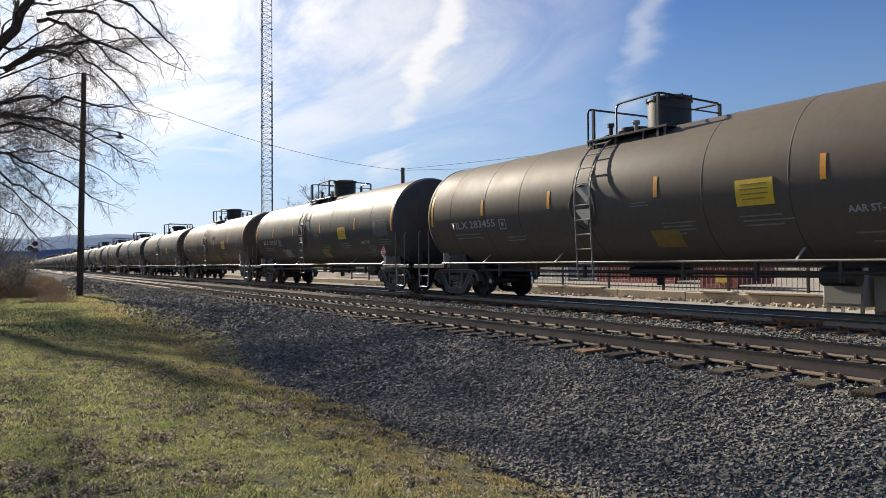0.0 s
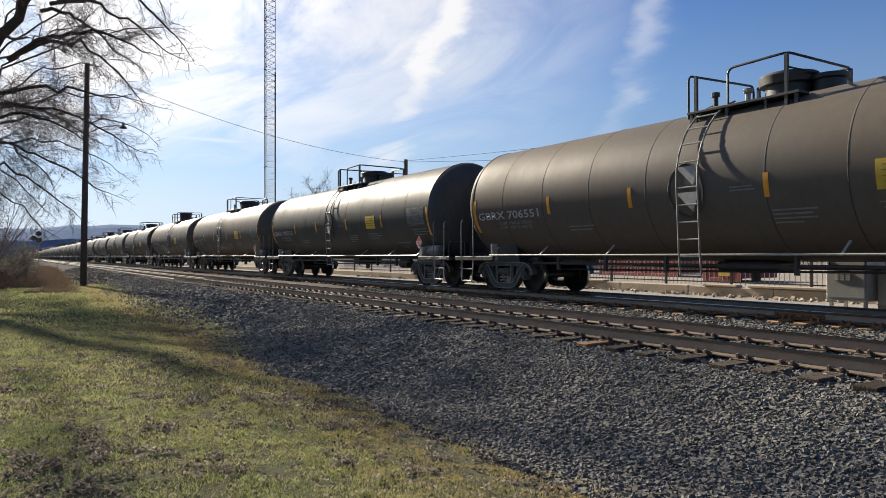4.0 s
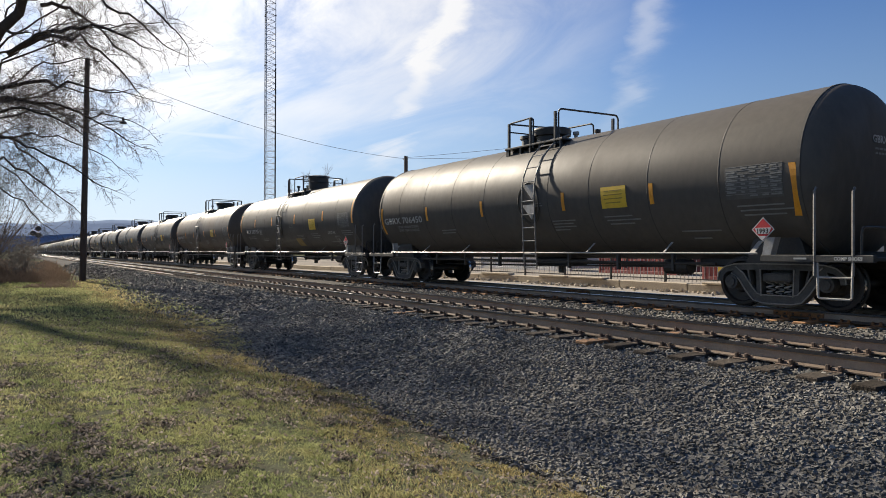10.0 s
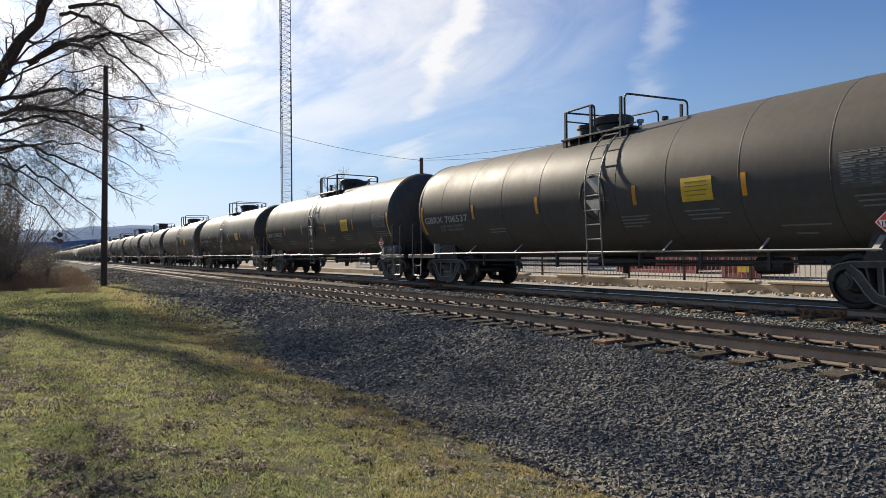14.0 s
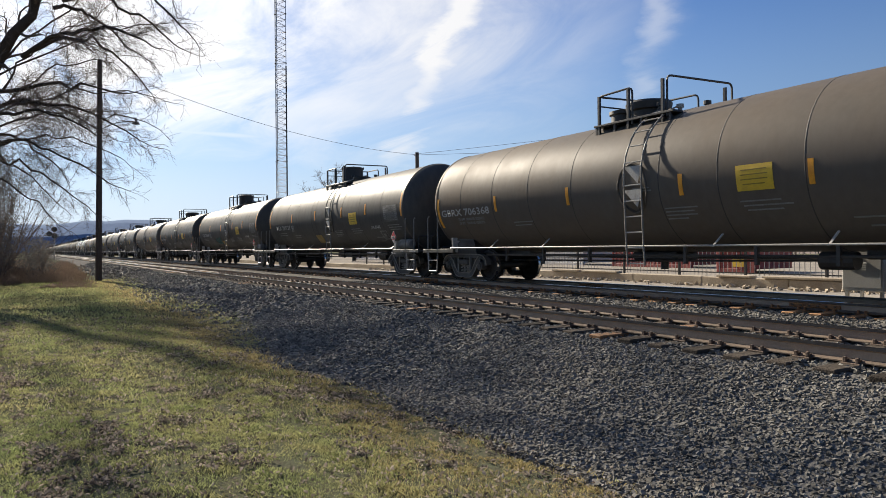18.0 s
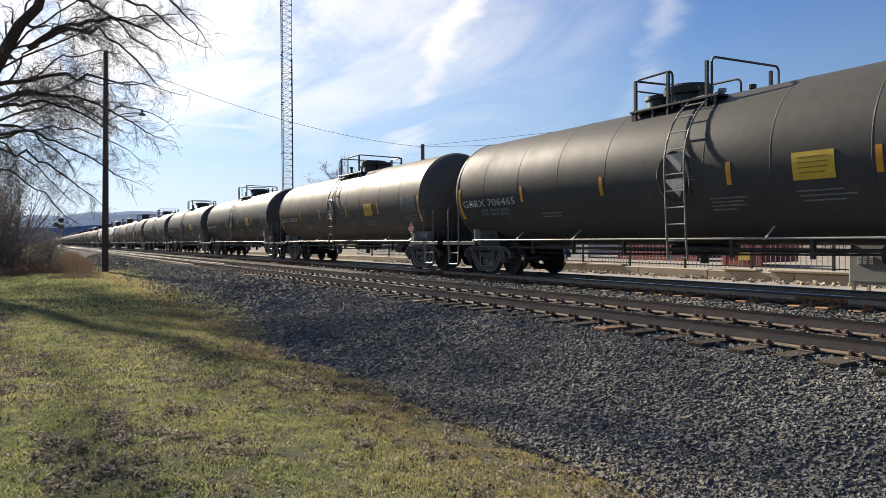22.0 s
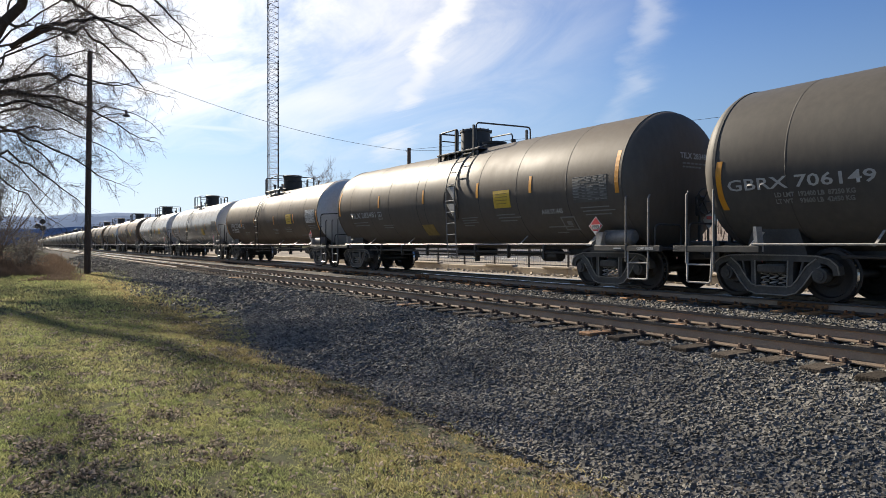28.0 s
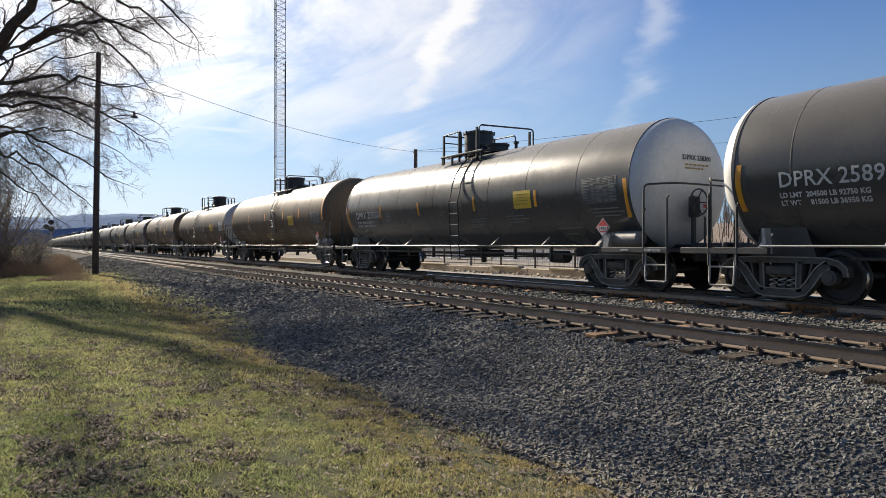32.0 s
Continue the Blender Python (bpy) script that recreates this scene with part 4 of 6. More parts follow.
def placard(car, side, sy):
    """A red and white hazard diamond on its holder."""
    y, z, x = sy * 6.83, 1.40, side * 1.49
    def diamond(r, lift, colour, name, parent, z0=-1.0, z1=1.0):
        bm = B()
        pts = [(max(-1, min(1, py)), pz) for py, pz in ((0, 1), (1, 0), (0, -1), (-1, 0))]
        if z0 > -1 or z1 < 1:
            pts = []
            for pz in (z1, z0):
                wdt = 1 - abs(pz)
                pts += [(-wdt, pz), (wdt, pz)] if pz == z1 else [(wdt, pz), (-wdt, pz)]
        prism(bm, [(y + py * r, z + pz * r) for py, pz in pts], x + side * (lift - 0.004), x + side * lift)
        return part(name, bm, colour, parent)
    p = diamond(0.215, 0.0, WHITE, "hazard_placard", car)
    p["label"] = "red and white hazard diamond placard"
    diamond(0.190, 0.004, RED, "red_field", p)
    diamond(0.185, 0.008, WHITE, "white_band", p, -0.42, 0.16)
    diamond(0.185, 0.008, WHITE, "white_tip", p, -0.98, -0.62)
    me = text_mesh("1993", 0.085)
    me.name = "placard_number"
    for v in me.vertices:
        v.co = Vector((x + side * 0.011, y + side * (v.co.x - 0.125), z - 0.068 + v.co.y))
    me.materials.append(BLACK)
    o = new("placard_number", me)
    o.parent = p


def turned_z(bm, profile, n):
    rings = []
    for r, z in profile:
        rings.append([bm.verts.new((r * math.cos(2 * math.pi * k / n), r * math.sin(2 * math.pi * k / n), z)) for k in range(n)] if r > 0 else [bm.verts.new((0, 0, z))])
    for a, b in zip(rings, rings[1:]):
        for k in range(n):
            j = (k + 1) % n
            if len(a) == 1:
                bm.faces.new((a[0], b[j], b[k]))
            elif len(b) == 1:
                bm.faces.new((a[k], a[j], b[0]))
            else:
                bm.faces.new((a[k], a[j], b[j], b[k]))
    return bm


def shift(bm, x, y, z):
    bmesh.ops.translate(bm, vec=(x, y, z), verts=bm.verts)
    return bm


def build_far_body(style):
    """The same car as seen from far down the line: only its larger parts."""
    paint, pale = style["paint"], style["pale"]
    car = empty("tank_car", pose(0, 0, 0), style["label"], "tank car", "tank cars of the train")
    heads = head_profile()[::2]
    prof = [(-HALF - d, r) for d, r in heads[::-1]] + [(-HALF + 0.001, TR), (0, TR), (BACK - 0.001, TR)] + [(BACK + d, r) for d, r in heads]
    part("tank", turned(B(), prof, 40, (0, TZ)), paint, car, style["tank_label"], smooth=True)
    for side in (-1, 1):
        part("side_pipe", tube(B(), [(side * 1.5, -6.7, 0.985), (side * 1.5, 6.9, 0.985)], 0.02, 5), PALE_STEEL, car)
    for sy in (-1, 1):
        part("end_platform", box(B(), -1.42, sy * 7.75, 0.86, 1.42, sy * 8.55, 0.93), FRAME_DARK, car)
        part("centre_sill", box(B(), -0.28, sy * 4.6, 0.72, 0.28, sy * 8.8, 1.02), BLACK, car)
        truck = part("truck", box(B(), -1.05, sy * 6.84 - 1.0, 0.30, 1.05, sy * 6.84 + 1.0, 0.72, 0.1), TRUCK, car)
        for ay in (-0.889, 0.889):
            bm = cyl(B(), (-0.82, 0, 0), (-0.70, 0, 0), WHEEL_R, n=18)
            cyl(bm, (0.70, 0, 0), (0.82, 0, 0), WHEEL_R, n=18)
            cyl(bm, (-0.7, 0, 0), (0.7, 0, 0), 0.09, n=8)
            ws = part("wheelset", bm, WHEEL, truck)
            ws.matrix_parent_inverse = Matrix.Translation((0, sy * 6.84 + ay, WHEEL_R))
    top_fittings(car, style)
    return car


def top_fittings(car, style):
    """Housing, valves, walkway and railing; flip -1 turns the whole group end for end."""
    k = style["flip"]

    def turn(bm):
        if k < 0:
            bmesh.ops.rotate(bm, cent=(0, 0, 0), matrix=Matrix.Rotation(math.pi, 3, "Z"), verts=bm.verts)
        return shift(bm, 0, style["lead"], 0)

    if style["kind"] == "A":
        bm = turned_z(B(), [(0.0, 3.90), (0.42, 3.90), (0.42, 4.16), (0.52, 4.18), (0.54, 4.33), (0.50, 4.38), (0.0, 4.40)], 24)
        part("manway_housing", turn(shift(bm, 0.05, 0.30, 0)), BLACK, car, "low black manway housing", smooth=True)
        bm = turned_z(B(), [(0.0, 3.90), (0.28, 3.90), (0.28, 4.20), (0.33, 4.22), (0.33, 4.30), (0.0, 4.32)], 18)
        part("hinged_cover", turn(shift(bm, -0.10, 0.98, -0.04)), BLACK, car, "small round black cover", smooth=True)
    else:
        bm = turned_z(B(), [(0.0, 3.88), (0.50, 3.88), (0.50, 3.95), (0.47, 3.97), (0.47, 4.56), (0.50, 4.57), (0.50, 4.62), (0.44, 4.65), (0.0, 4.66)], 28)
        for q in range(10):
            a = 2 * math.pi * q / 10
            box(bm, 0.49 * math.cos(a) - 0.02, 0.49 * math.sin(a) - 0.02, 4.54, 0.49 * math.cos(a) + 0.02, 0.49 * math.sin(a) + 0.02, 4.65)
        part("manway_housing", turn(shift(bm, 0, 0.30, 0)), BLACK, car, "tall round black valve housing", smooth=True)
        part("hinged_cover", turn(shift(turned_z(B(), [(0.0, 3.88), (0.34, 3.88), (0.34, 4.05), (0.38, 4.07), (0.38, 4.13), (0.0, 4.15)], 18), 0, -0.72, 0)), BLACK, car, "low black manway lid", smooth=True)
    for px, py, m in ((0.30, -0.40, PALE_STEEL), (-0.25, -0.30, BLACK), (0.55, -0.95, BLACK)):
        bm = cyl(B(), (px, py, 3.85), (px, py, 4.16), 0.05, n=10)
        cyl(bm, (px, py, 4.16), (px, py, 4.24), 0.085, n=10)
        part("relief_valve", turn(bm), m, car)
    for side in (-1, 1):
        walkway = part("walkway", turn(box(B(), side * 0.68, -1.30, 3.80, side * 1.00, 1.05, 3.85, 0.008)), BLACK, car, "black grating walkway beside the manway")
        for y in (-1.2, -0.4, 0.4, 0.98) if not style["far"] else ():
            part("walkway_strut", turn(box(B(), side * 0.93, y - 0.03, 3.58, side * 0.98, y + 0.03, 3.80)), BLACK, walkway)
    z0 = 3.72
    hoop = [(-0.96, -1.12, z0), (-0.96, -1.12, 4.60), (0.96, -1.28, 4.60), (0.96, -1.28, z0)]
    rail = part("railing", turn(tube(B(), rounded(hoop, 0.12), 0.024, 7)), BLACK, car, "black pipe railing round the manway", smooth=True)
    loop = [(0.96, -0.38, z0), (0.96, -0.38, 4.54), (0.96, 0.82, 4.56), (-0.96, 0.92, 4.52), (-0.96, -0.14, 4.54), (-0.96, -0.14, z0)]
    part("rail_pipe", turn(tube(B(), rounded(loop, 0.14), 0.024, 7)), BLACK, rail, smooth=True)
    part("rail_pipe", turn(tube(B(), [(-0.96, 0.92, 4.30), (0.96, 0.82, 4.30)], 0.018, 6)), BLACK, rail, smooth=True)
    for x, y, z in ((-0.96, 0.90, 4.52), (0.96, 0.80, 4.54), (-0.96, -0.02, 4.53), (0.96, -1.10, 4.55), (-0.96, -1.0, 4.55)):
        part("rail_post", turn(box(B(), x - 0.03, y - 0.03, z0 - 0.12, x + 0.03, y + 0.03, z)), BLACK, rail)


SEAM_A, SEAM_B = (-5.98, -4.3, -2.6, -1.2, 1.45, 3.1, 4.7, 6.3), (-5.91, -4.0, -2.29, 0.75, 1.23, 3.2, 4.7, 6.4)
# reflective stripes along the side, by body and the way round it runs; how far the top fittings stand towards the leading end
STRIPES = {"AF": (-1.22, -4.24, 1.88, 4.48), "AR": (-1.75, -4.40, 1.58, 4.55), "BF": (-1.20, -4.58, 2.05, 4.80), "BR": (-2.23, -4.58, 0.80, 3.95)}
LEAD = {"AF": -0.45, "AR": 0.18, "BR": -0.20}
BODY = {
    "A": dict(kind="A", paint=TANK, pale=False, stripes=(-1.09, -4.24, 1.68, 4.32), seams=SEAM_A,
              label="dusty black railway tank car with low manway housing", tank_label="dusty dark grey cylindrical tank"),
    "B": dict(kind="B", paint=TANK, pale=False, stripes=(-2.23, -4.58, 1.6, 4.3), seams=SEAM_B,
              label="dusty black railway tank car with tall valve housing", tank_label="dusty dark grey cylindrical tank"),
    "W": dict(kind="B", paint=TANK_OLD, pale=True, stripes=(-1.6, -4.5, 1.7, 4.26), seams=SEAM_B,
              label="brownish black railway tank car with pale grey ends", tank_label="dusty brownish black cylindrical tank with pale ends"),
    "C": dict(kind="B", paint=TANK_GLOSS, pale=True, stripes=(-1.6, -4.4, 1.7, 4.5), seams=SEAM_B,
              label="glossy black railway tank car with pale grey ends", tank_label="glossy black cylindrical tank with pale ends"),
    "D": dict(kind="B", paint=TANK_BROWN, pale=False, stripes=(-2.23, -4.58, 1.6, 4.3), seams=SEAM_B,
              label="brown dusty railway tank car with tall valve housing", tank_label="brown dusty cylindrical tank"),
}
# car after car from the head of the train: body, which way round it runs, and its number
TRAIN = {-2: "BF", -1: "BF TILX 283455", 0: "BF TILX 283357", 1: "DF TILX 283394", 2: "AF GBRX 706551", 3: "AF GBRX 705515", 4: "AF GBRX 706157", 5: "BR TILX 283381",
         6: "AF GBRX 705156", 7: "AR GBRX 706450", 8: "BF TILX 283165", 9: "AF GBRX 706571", 10: "AR GBRX 706537", 11: "AF GBRX 706527", 12: "AF GBRX 706256",
         13: "AR GBRX 706368", 14: "BR TILX 283157", 15: "BR TILX 283439", 16: "AR GBRX 706465", 17: "AF GBRX 706621", 18: "AF GBRX 706075", 19: "AF GBRX 706188",
         20: "AR GBRX 706149", 21: "BR TILX 283481", 22: "WF DPRX 257682", 23: "CF DPRX 258936", 24: "CR DPRX 258300", 25: "DR", 26: "WF", 27: "DF", 28: "AR", 29: "BF", 30: "AF"}
LAST, FULL = 49, 29
CARS = {}


def build_train():
    proto = {}
    for k in range(-2, LAST):
        mark = TRAIN.get(k, ("AF", "BF", "AR", "BR", "AF")[k % 5])
        key = mark[:2] + ("" if k <= FULL else " far")
        home = pose(TRAIN_X, FIRST_Y + k * PITCH - gone(0), 0)
        if key not in proto:
            size_tank(mark[0])
            style = dict(BODY[mark[0]], flip=1 if mark[1] == "R" else -1, far=k > FULL, lead=LEAD.get(mark[:2], 0.0))
            proto[key] = car = (build_far_body if k > FULL else build_car)(style)
            car.matrix_basis = home
        else:
            car = copy_thing(proto[key], home)
        CARS[k] = car
    for k, car in CARS.items():
        body, mark = TRAIN.get(k, "A")[0], TRAIN.get(k, "")[3:]
        if not mark:
            continue
        size_tank(body)
        paint = WHITE if body in "CW" else FADED
        y, wide, tall, z = {"A": (7.44, 2.58, 0.20, 1.95), "B": (6.40, 2.15, 0.20, 1.97), "D": (6.40, 2.15, 0.20, 1.97), "W": (6.50, 2.13, 0.26, 1.95), "C": (6.64, 2.10, 0.26, 2.0)}[body]
        shell_letters("car_lettering", mark, tall, y, z, car, paint, wide=wide)
        head_letters("end_lettering", mark, 0.115 if body in "CW" else 0.13, -0.42 if body in "CW" else -0.33, 2.86, car, BLACK if body in "CW" else FADED)
        xs = -0.36 if body in "CW" else -0.26
        for z, w in ((2.74, 0.80), (2.66, 0.62)):
            bm = B()
            for j in range(6):
                x0, x1 = xs + w * j / 6, xs + w * (j + 0.8) / 6
                vs = [bm.verts.new((x, -HALF - head_bulge(x, zz) - 0.008, zz)) for x, zz in ((x0, z), (x1, z), (x1, z + 0.035), (x0, z + 0.035))]
                bm.faces.new(vs)
            part("end_line", bm, NOTICE_INK if body in "CW" else FAINT, car)["kind"] = "stuff"
        if body in "CW":
            shell_letters("weight_lettering", "LD LMT  204500 LB 92750 KG", 0.085, y, 1.82, car, paint)
            shell_letters("weight_lettering", "LT WT     81500 LB 36950 KG", 0.085, y, 1.69, car, paint)
        if body == "A":
            shell_letters("weight_lettering", "LD LMT  192400 LB  87250 KG", 0.075, 6.55, 1.80, car, FAINT)
            shell_letters("weight_lettering", "LT WT    93600 LB  42450 KG", 0.075, 6.55, 1.69, car, FAINT)
        if body == "B":
            shell_letters("standard_lettering", "AAR ST-445", 0.11, -4.9, 1.74, car, FADED)


def scribble(car, seed, y, z, wide, tall, paint=FADED):
    """A loose painted scrawl on the tank's side."""
    rnd = random.Random(seed)
    for k in range(7):
        y0 = y - wide * k / 7
        path = []
        a0, w = rnd.uniform(0, 6.28), rnd.uniform(0.8, 1.4)
        for i in range(22):
            t = i / 21
            a = a0 + w * 6.28 * t
            yy = y0 - wide / 7 * 1.3 * (t + 0.55 * math.cos(a))
            zz = z + tall * (0.5 + 0.48 * math.sin(a * rnd.uniform(0.97, 1.03)))
            q = math.asin((zz - TZ) / TR)
            path.append((-(TR + 0.004) * math.cos(q), yy, TZ + (TR + 0.004) * math.sin(q)))
        part("graffiti_stroke", tube(B(), path, 0.011, 5), paint, car)


build_train()
size_tank("B")
scribble(CARS[0], 3, 3.75, 1.34, 0.95, 0.36)
scribble(CARS[5], 5, 2.95, 1.28, 1.9, 0.64)
scribble(CARS[15], 9, 2.62, 1.44, 1.25, 0.42, TEAL)
scribble(CARS[1], 6, -0.9, 2.55, 0.5, 0.22)

# ---- mast, poles, wires, distance ----
def build_mast(x, y, height):
    mast = empty("radio_mast", pose(x, y, -0.3, 0, 0, 20), "tall slender galvanised lattice radio mast", "mast")
    r = 0.80
    legs = [(r * math.cos(radians(a)), r * math.sin(radians(a))) for a in (90, 210, 330)]
    n, sec = int(height / 6.1), 6.1
    for i in range(n):
        z0 = i * sec
        s = part("mast_section", cyl(B(), (legs[0][0], legs[0][1], z0), (legs[0][0], legs[0][1], z0 + sec), 0.045, n=6), GALV, mast)
        for lx, ly in legs[1:]:
            part("leg", cyl(B(), (lx, ly, z0), (lx, ly, z0 + sec), 0.045, n=6), GALV, s)
        for lx, ly in legs:
            part("flange", cyl(B(), (lx, ly, z0 + sec - 0.06), (lx, ly, z0 + sec + 0.06), 0.10, n=8), BLACK, s)
        bm = B()
        m = 8
        for j in range(m):
            za, zb = z0 + sec * j / m, z0 + sec * (j + 1) / m
            for (ax, ay), (bx, by) in zip(legs, legs[1:] + legs[:1]):
                cyl(bm, (ax, ay, za), (bx, by, za), 0.024, n=4)
                cyl(bm, (ax, ay, za), (bx, by, zb), 0.022, n=4)
        part("bracing", bm, GALV, s)["kind"] = "stuff"
    part("cable_run", box(B(), legs[2][0] - 0.06, legs[2][1] - 0.06, 0, legs[2][0] + 0.06, legs[2][1] + 0.06, 24), BLACK, mast, "dark feeder cable bundle")
    return mast


build_mast(26.75, 83.25, 49.0)
POLE_AT, FAR_POLE = (3.5, 44.9), (28.2, 51.0)


def build_pole():
    p = empty("utility_pole", pose(POLE_AT[0], POLE_AT[1], -0.75, 0, 0.8, 0), "dark weathered wooden utility pole with small lamp", "utility pole")
    part("shaft", cyl(B(), (0, 0, 0), (0, 0, 12.95), 0.185, 0.13, n=16), POLE, p, smooth=True)
    part("cap", cyl(B(), (0, 0, 12.95), (0, 0, 13.0), 0.14, 0.10, n=16), GALV, p)
    arm = part("lamp_arm", tube(B(), rounded([(0.1, 0, 8.9), (0.9, -0.2, 9.35), (1.75, -0.45, 9.45)], 0.3), 0.03, 6), BLACK, p, "thin lamp arm")
    part("lamp_head", turned_z_at((1.9, -0.5, 9.35)), BLACK, p, "small dark area lamp")
    part("brace", tube(B(), [(-0.1, 0, 12.3), (-0.9, 0.1, 12.0)], 0.02, 5), BLACK, p)
    part("insulator", cyl(B(), (0.13, 0, 12.6), (0.25, 0, 12.6), 0.05, n=8), CABINET, p)
    q = empty("utility_pole", pose(FAR_POLE[0], FAR_POLE[1], -0.3), "far wooden utility pole behind the train", "utility pole")
    part("shaft", cyl(B(), (0, 0, 0), (0, 0, 9.4), 0.19, 0.155, n=14), POLE, q, smooth=True)
    part("insulator", cyl(B(), (-0.25, 0, 9.15), (-0.13, 0, 9.15), 0.06, n=8), CABINET, q)


def turned_z_at(c):
    return shift(turned_z(B(), [(0.0, 0.32), (0.06, 0.32), (0.08, 0.12), (0.20, 0.02), (0.21, -0.06), (0.0, -0.10)], 14), *c)


def wire(name, a, b, sag, label, r=0.018):
    a, b = Vector(a), Vector(b)
    pts = [a.lerp(b, t) - Vector((0, 0, sag * 4 * t * (1 - t))) for t in [i / 24 for i in range(25)]]
    whole(name, tube(B(), pts, r, 5), WIRE, label, "wire")


build_pole()
wire("overhead_wire", (3.68, 44.9, 11.9), (28.0, 51.0, 8.9), 0.9, "thin black overhead wire between two poles", 0.014)
wire("overhead_wire", (28.3, 51.0, 8.9), (62, -2, 8.6), 0.7, "thin black overhead wire behind the train", 0.013)
wire("overhead_wire", (28.3, 51.0, 9.0), (62, -2, 12.5), 0.6, "thin black overhead wire behind the train", 0.013)


def build_hill():
    verts, faces = [], []
    n = 120
    for i in range(n + 1):
        a = radians(-60 + 150 * i / n)
        d = 2300
        h = 95 + 45 * noise.noise((i * 0.09, 1.0, 0)) + 12 * noise.noise((i * 0.5, 2.0, 0)) + 3 * noise.noise((i * 2.1, 2.0, 0))
        h *= 0.45 + 0.75 * math.exp(-((i - 62) / 40) ** 2)
        for k, (dd, z) in enumerate(((0, -2), (60, h * 0.5), (220, h * 0.85), (400, h), (900, -2))):
            verts.append(((d + dd) * math.sin(a), (d + dd) * math.cos(a), z))
    for i in range(n):
        for k in range(4):
            faces.append((i * 5 + k, (i + 1) * 5 + k, (i + 1) * 5 + k + 1, i * 5 + k + 1))
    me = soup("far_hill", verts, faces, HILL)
    tagged(new("far_hill", me), "long low wooded hill with blue haze painted into its colour", "hill", kind="structure")


build_hill()

# ---- bare trees ----
class Twigs:
    """Gathers tapered, bent sticks into one mesh."""

    def __init__(self):
        self.verts, self.faces = [], []

    def stick(self, pts, r0, r1, n=3):
        base = len(self.verts)
        m = len(pts)
        for i, p in enumerate(pts):
            d = (pts[min(i + 1, m - 1)] - pts[max(i - 1, 0)])
            d = d.normalized() if d.length > 1e-6 else Vector((0, 0, 1))
            a = d.cross(Vector((0.37, 0.61, 0.2))).normalized()
            b = d.cross(a)
            r = r0 + (r1 - r0) * i / (m - 1)
            for k in range(n):
                t = 2 * math.pi * k / n
                self.verts.append(p + (a * math.cos(t) + b * math.sin(t)) * r)
        for i in range(m - 1):
            for k in range(n):
                j = (k + 1) % n
                self.faces.append((base + i * n + k, base + i * n + j, base + (i + 1) * n + j, base + (i + 1) * n + k))

    def mesh(self, name, material):
        me = soup(name, self.verts, self.faces, material)
        me.polygons.foreach_set("use_smooth", [True] * len(me.polygons))
        return me


def bend(rnd, start, way, length, n, wander, pull):
    """A wandering line of points from start along way; pull: a constant drift."""
    pts, d = [start.copy()], way.normalized()
    for _ in range(n):
        d = (d + Vector((rnd.gauss(0, wander), rnd.gauss(0, wander), rnd.gauss(0, wander))) + pull).normalized()
        pts.append(pts[-1] + d * length / n)
    return pts


def sprout(rnd, tw, pts, r0, r1, depth, gap, reach, pull, thin=0.0060):
    """Side twigs along a branch, and twigs on those."""
    if depth == 0:
        return
    total = sum((b - a).length for a, b in zip(pts, pts[1:]))
    count = max(2, int(total / gap))
    for c in range(count):
        t = (c + rnd.uniform(0.2, 0.9)) / count
        if depth > 1 and t < 0.12:
            continue
        f = t * (len(pts) - 1)
        i = min(int(f), len(pts) - 2)
        p = pts[i].lerp(pts[i + 1], f - i)
        d = (pts[i + 1] - pts[i]).normalized()
        side = d.cross(Vector((rnd.gauss(0, 1), rnd.gauss(0, 1), rnd.gauss(0, 1)))).normalized()
        way = d * rnd.uniform(0.5, 1.0) + side * rnd.uniform(0.5, 1.0)
        ln = reach * rnd.uniform(0.5, 1.15) * (1.15 - 0.6 * t)
        r = (r0 + (r1 - r0) * t) * rnd.uniform(0.35, 0.6)
        q = bend(rnd, p, way, ln, 6 if depth > 1 else 4, 0.20, pull)
        r = max(r, thin)
        tw.stick(q, r, max(r * 0.35, thin * 0.6), 4 if depth > 2 else 3)
        sprout(rnd, tw, q, r, r * 0.35, depth - 1, gap * 0.62, reach * 0.52, pull, thin)


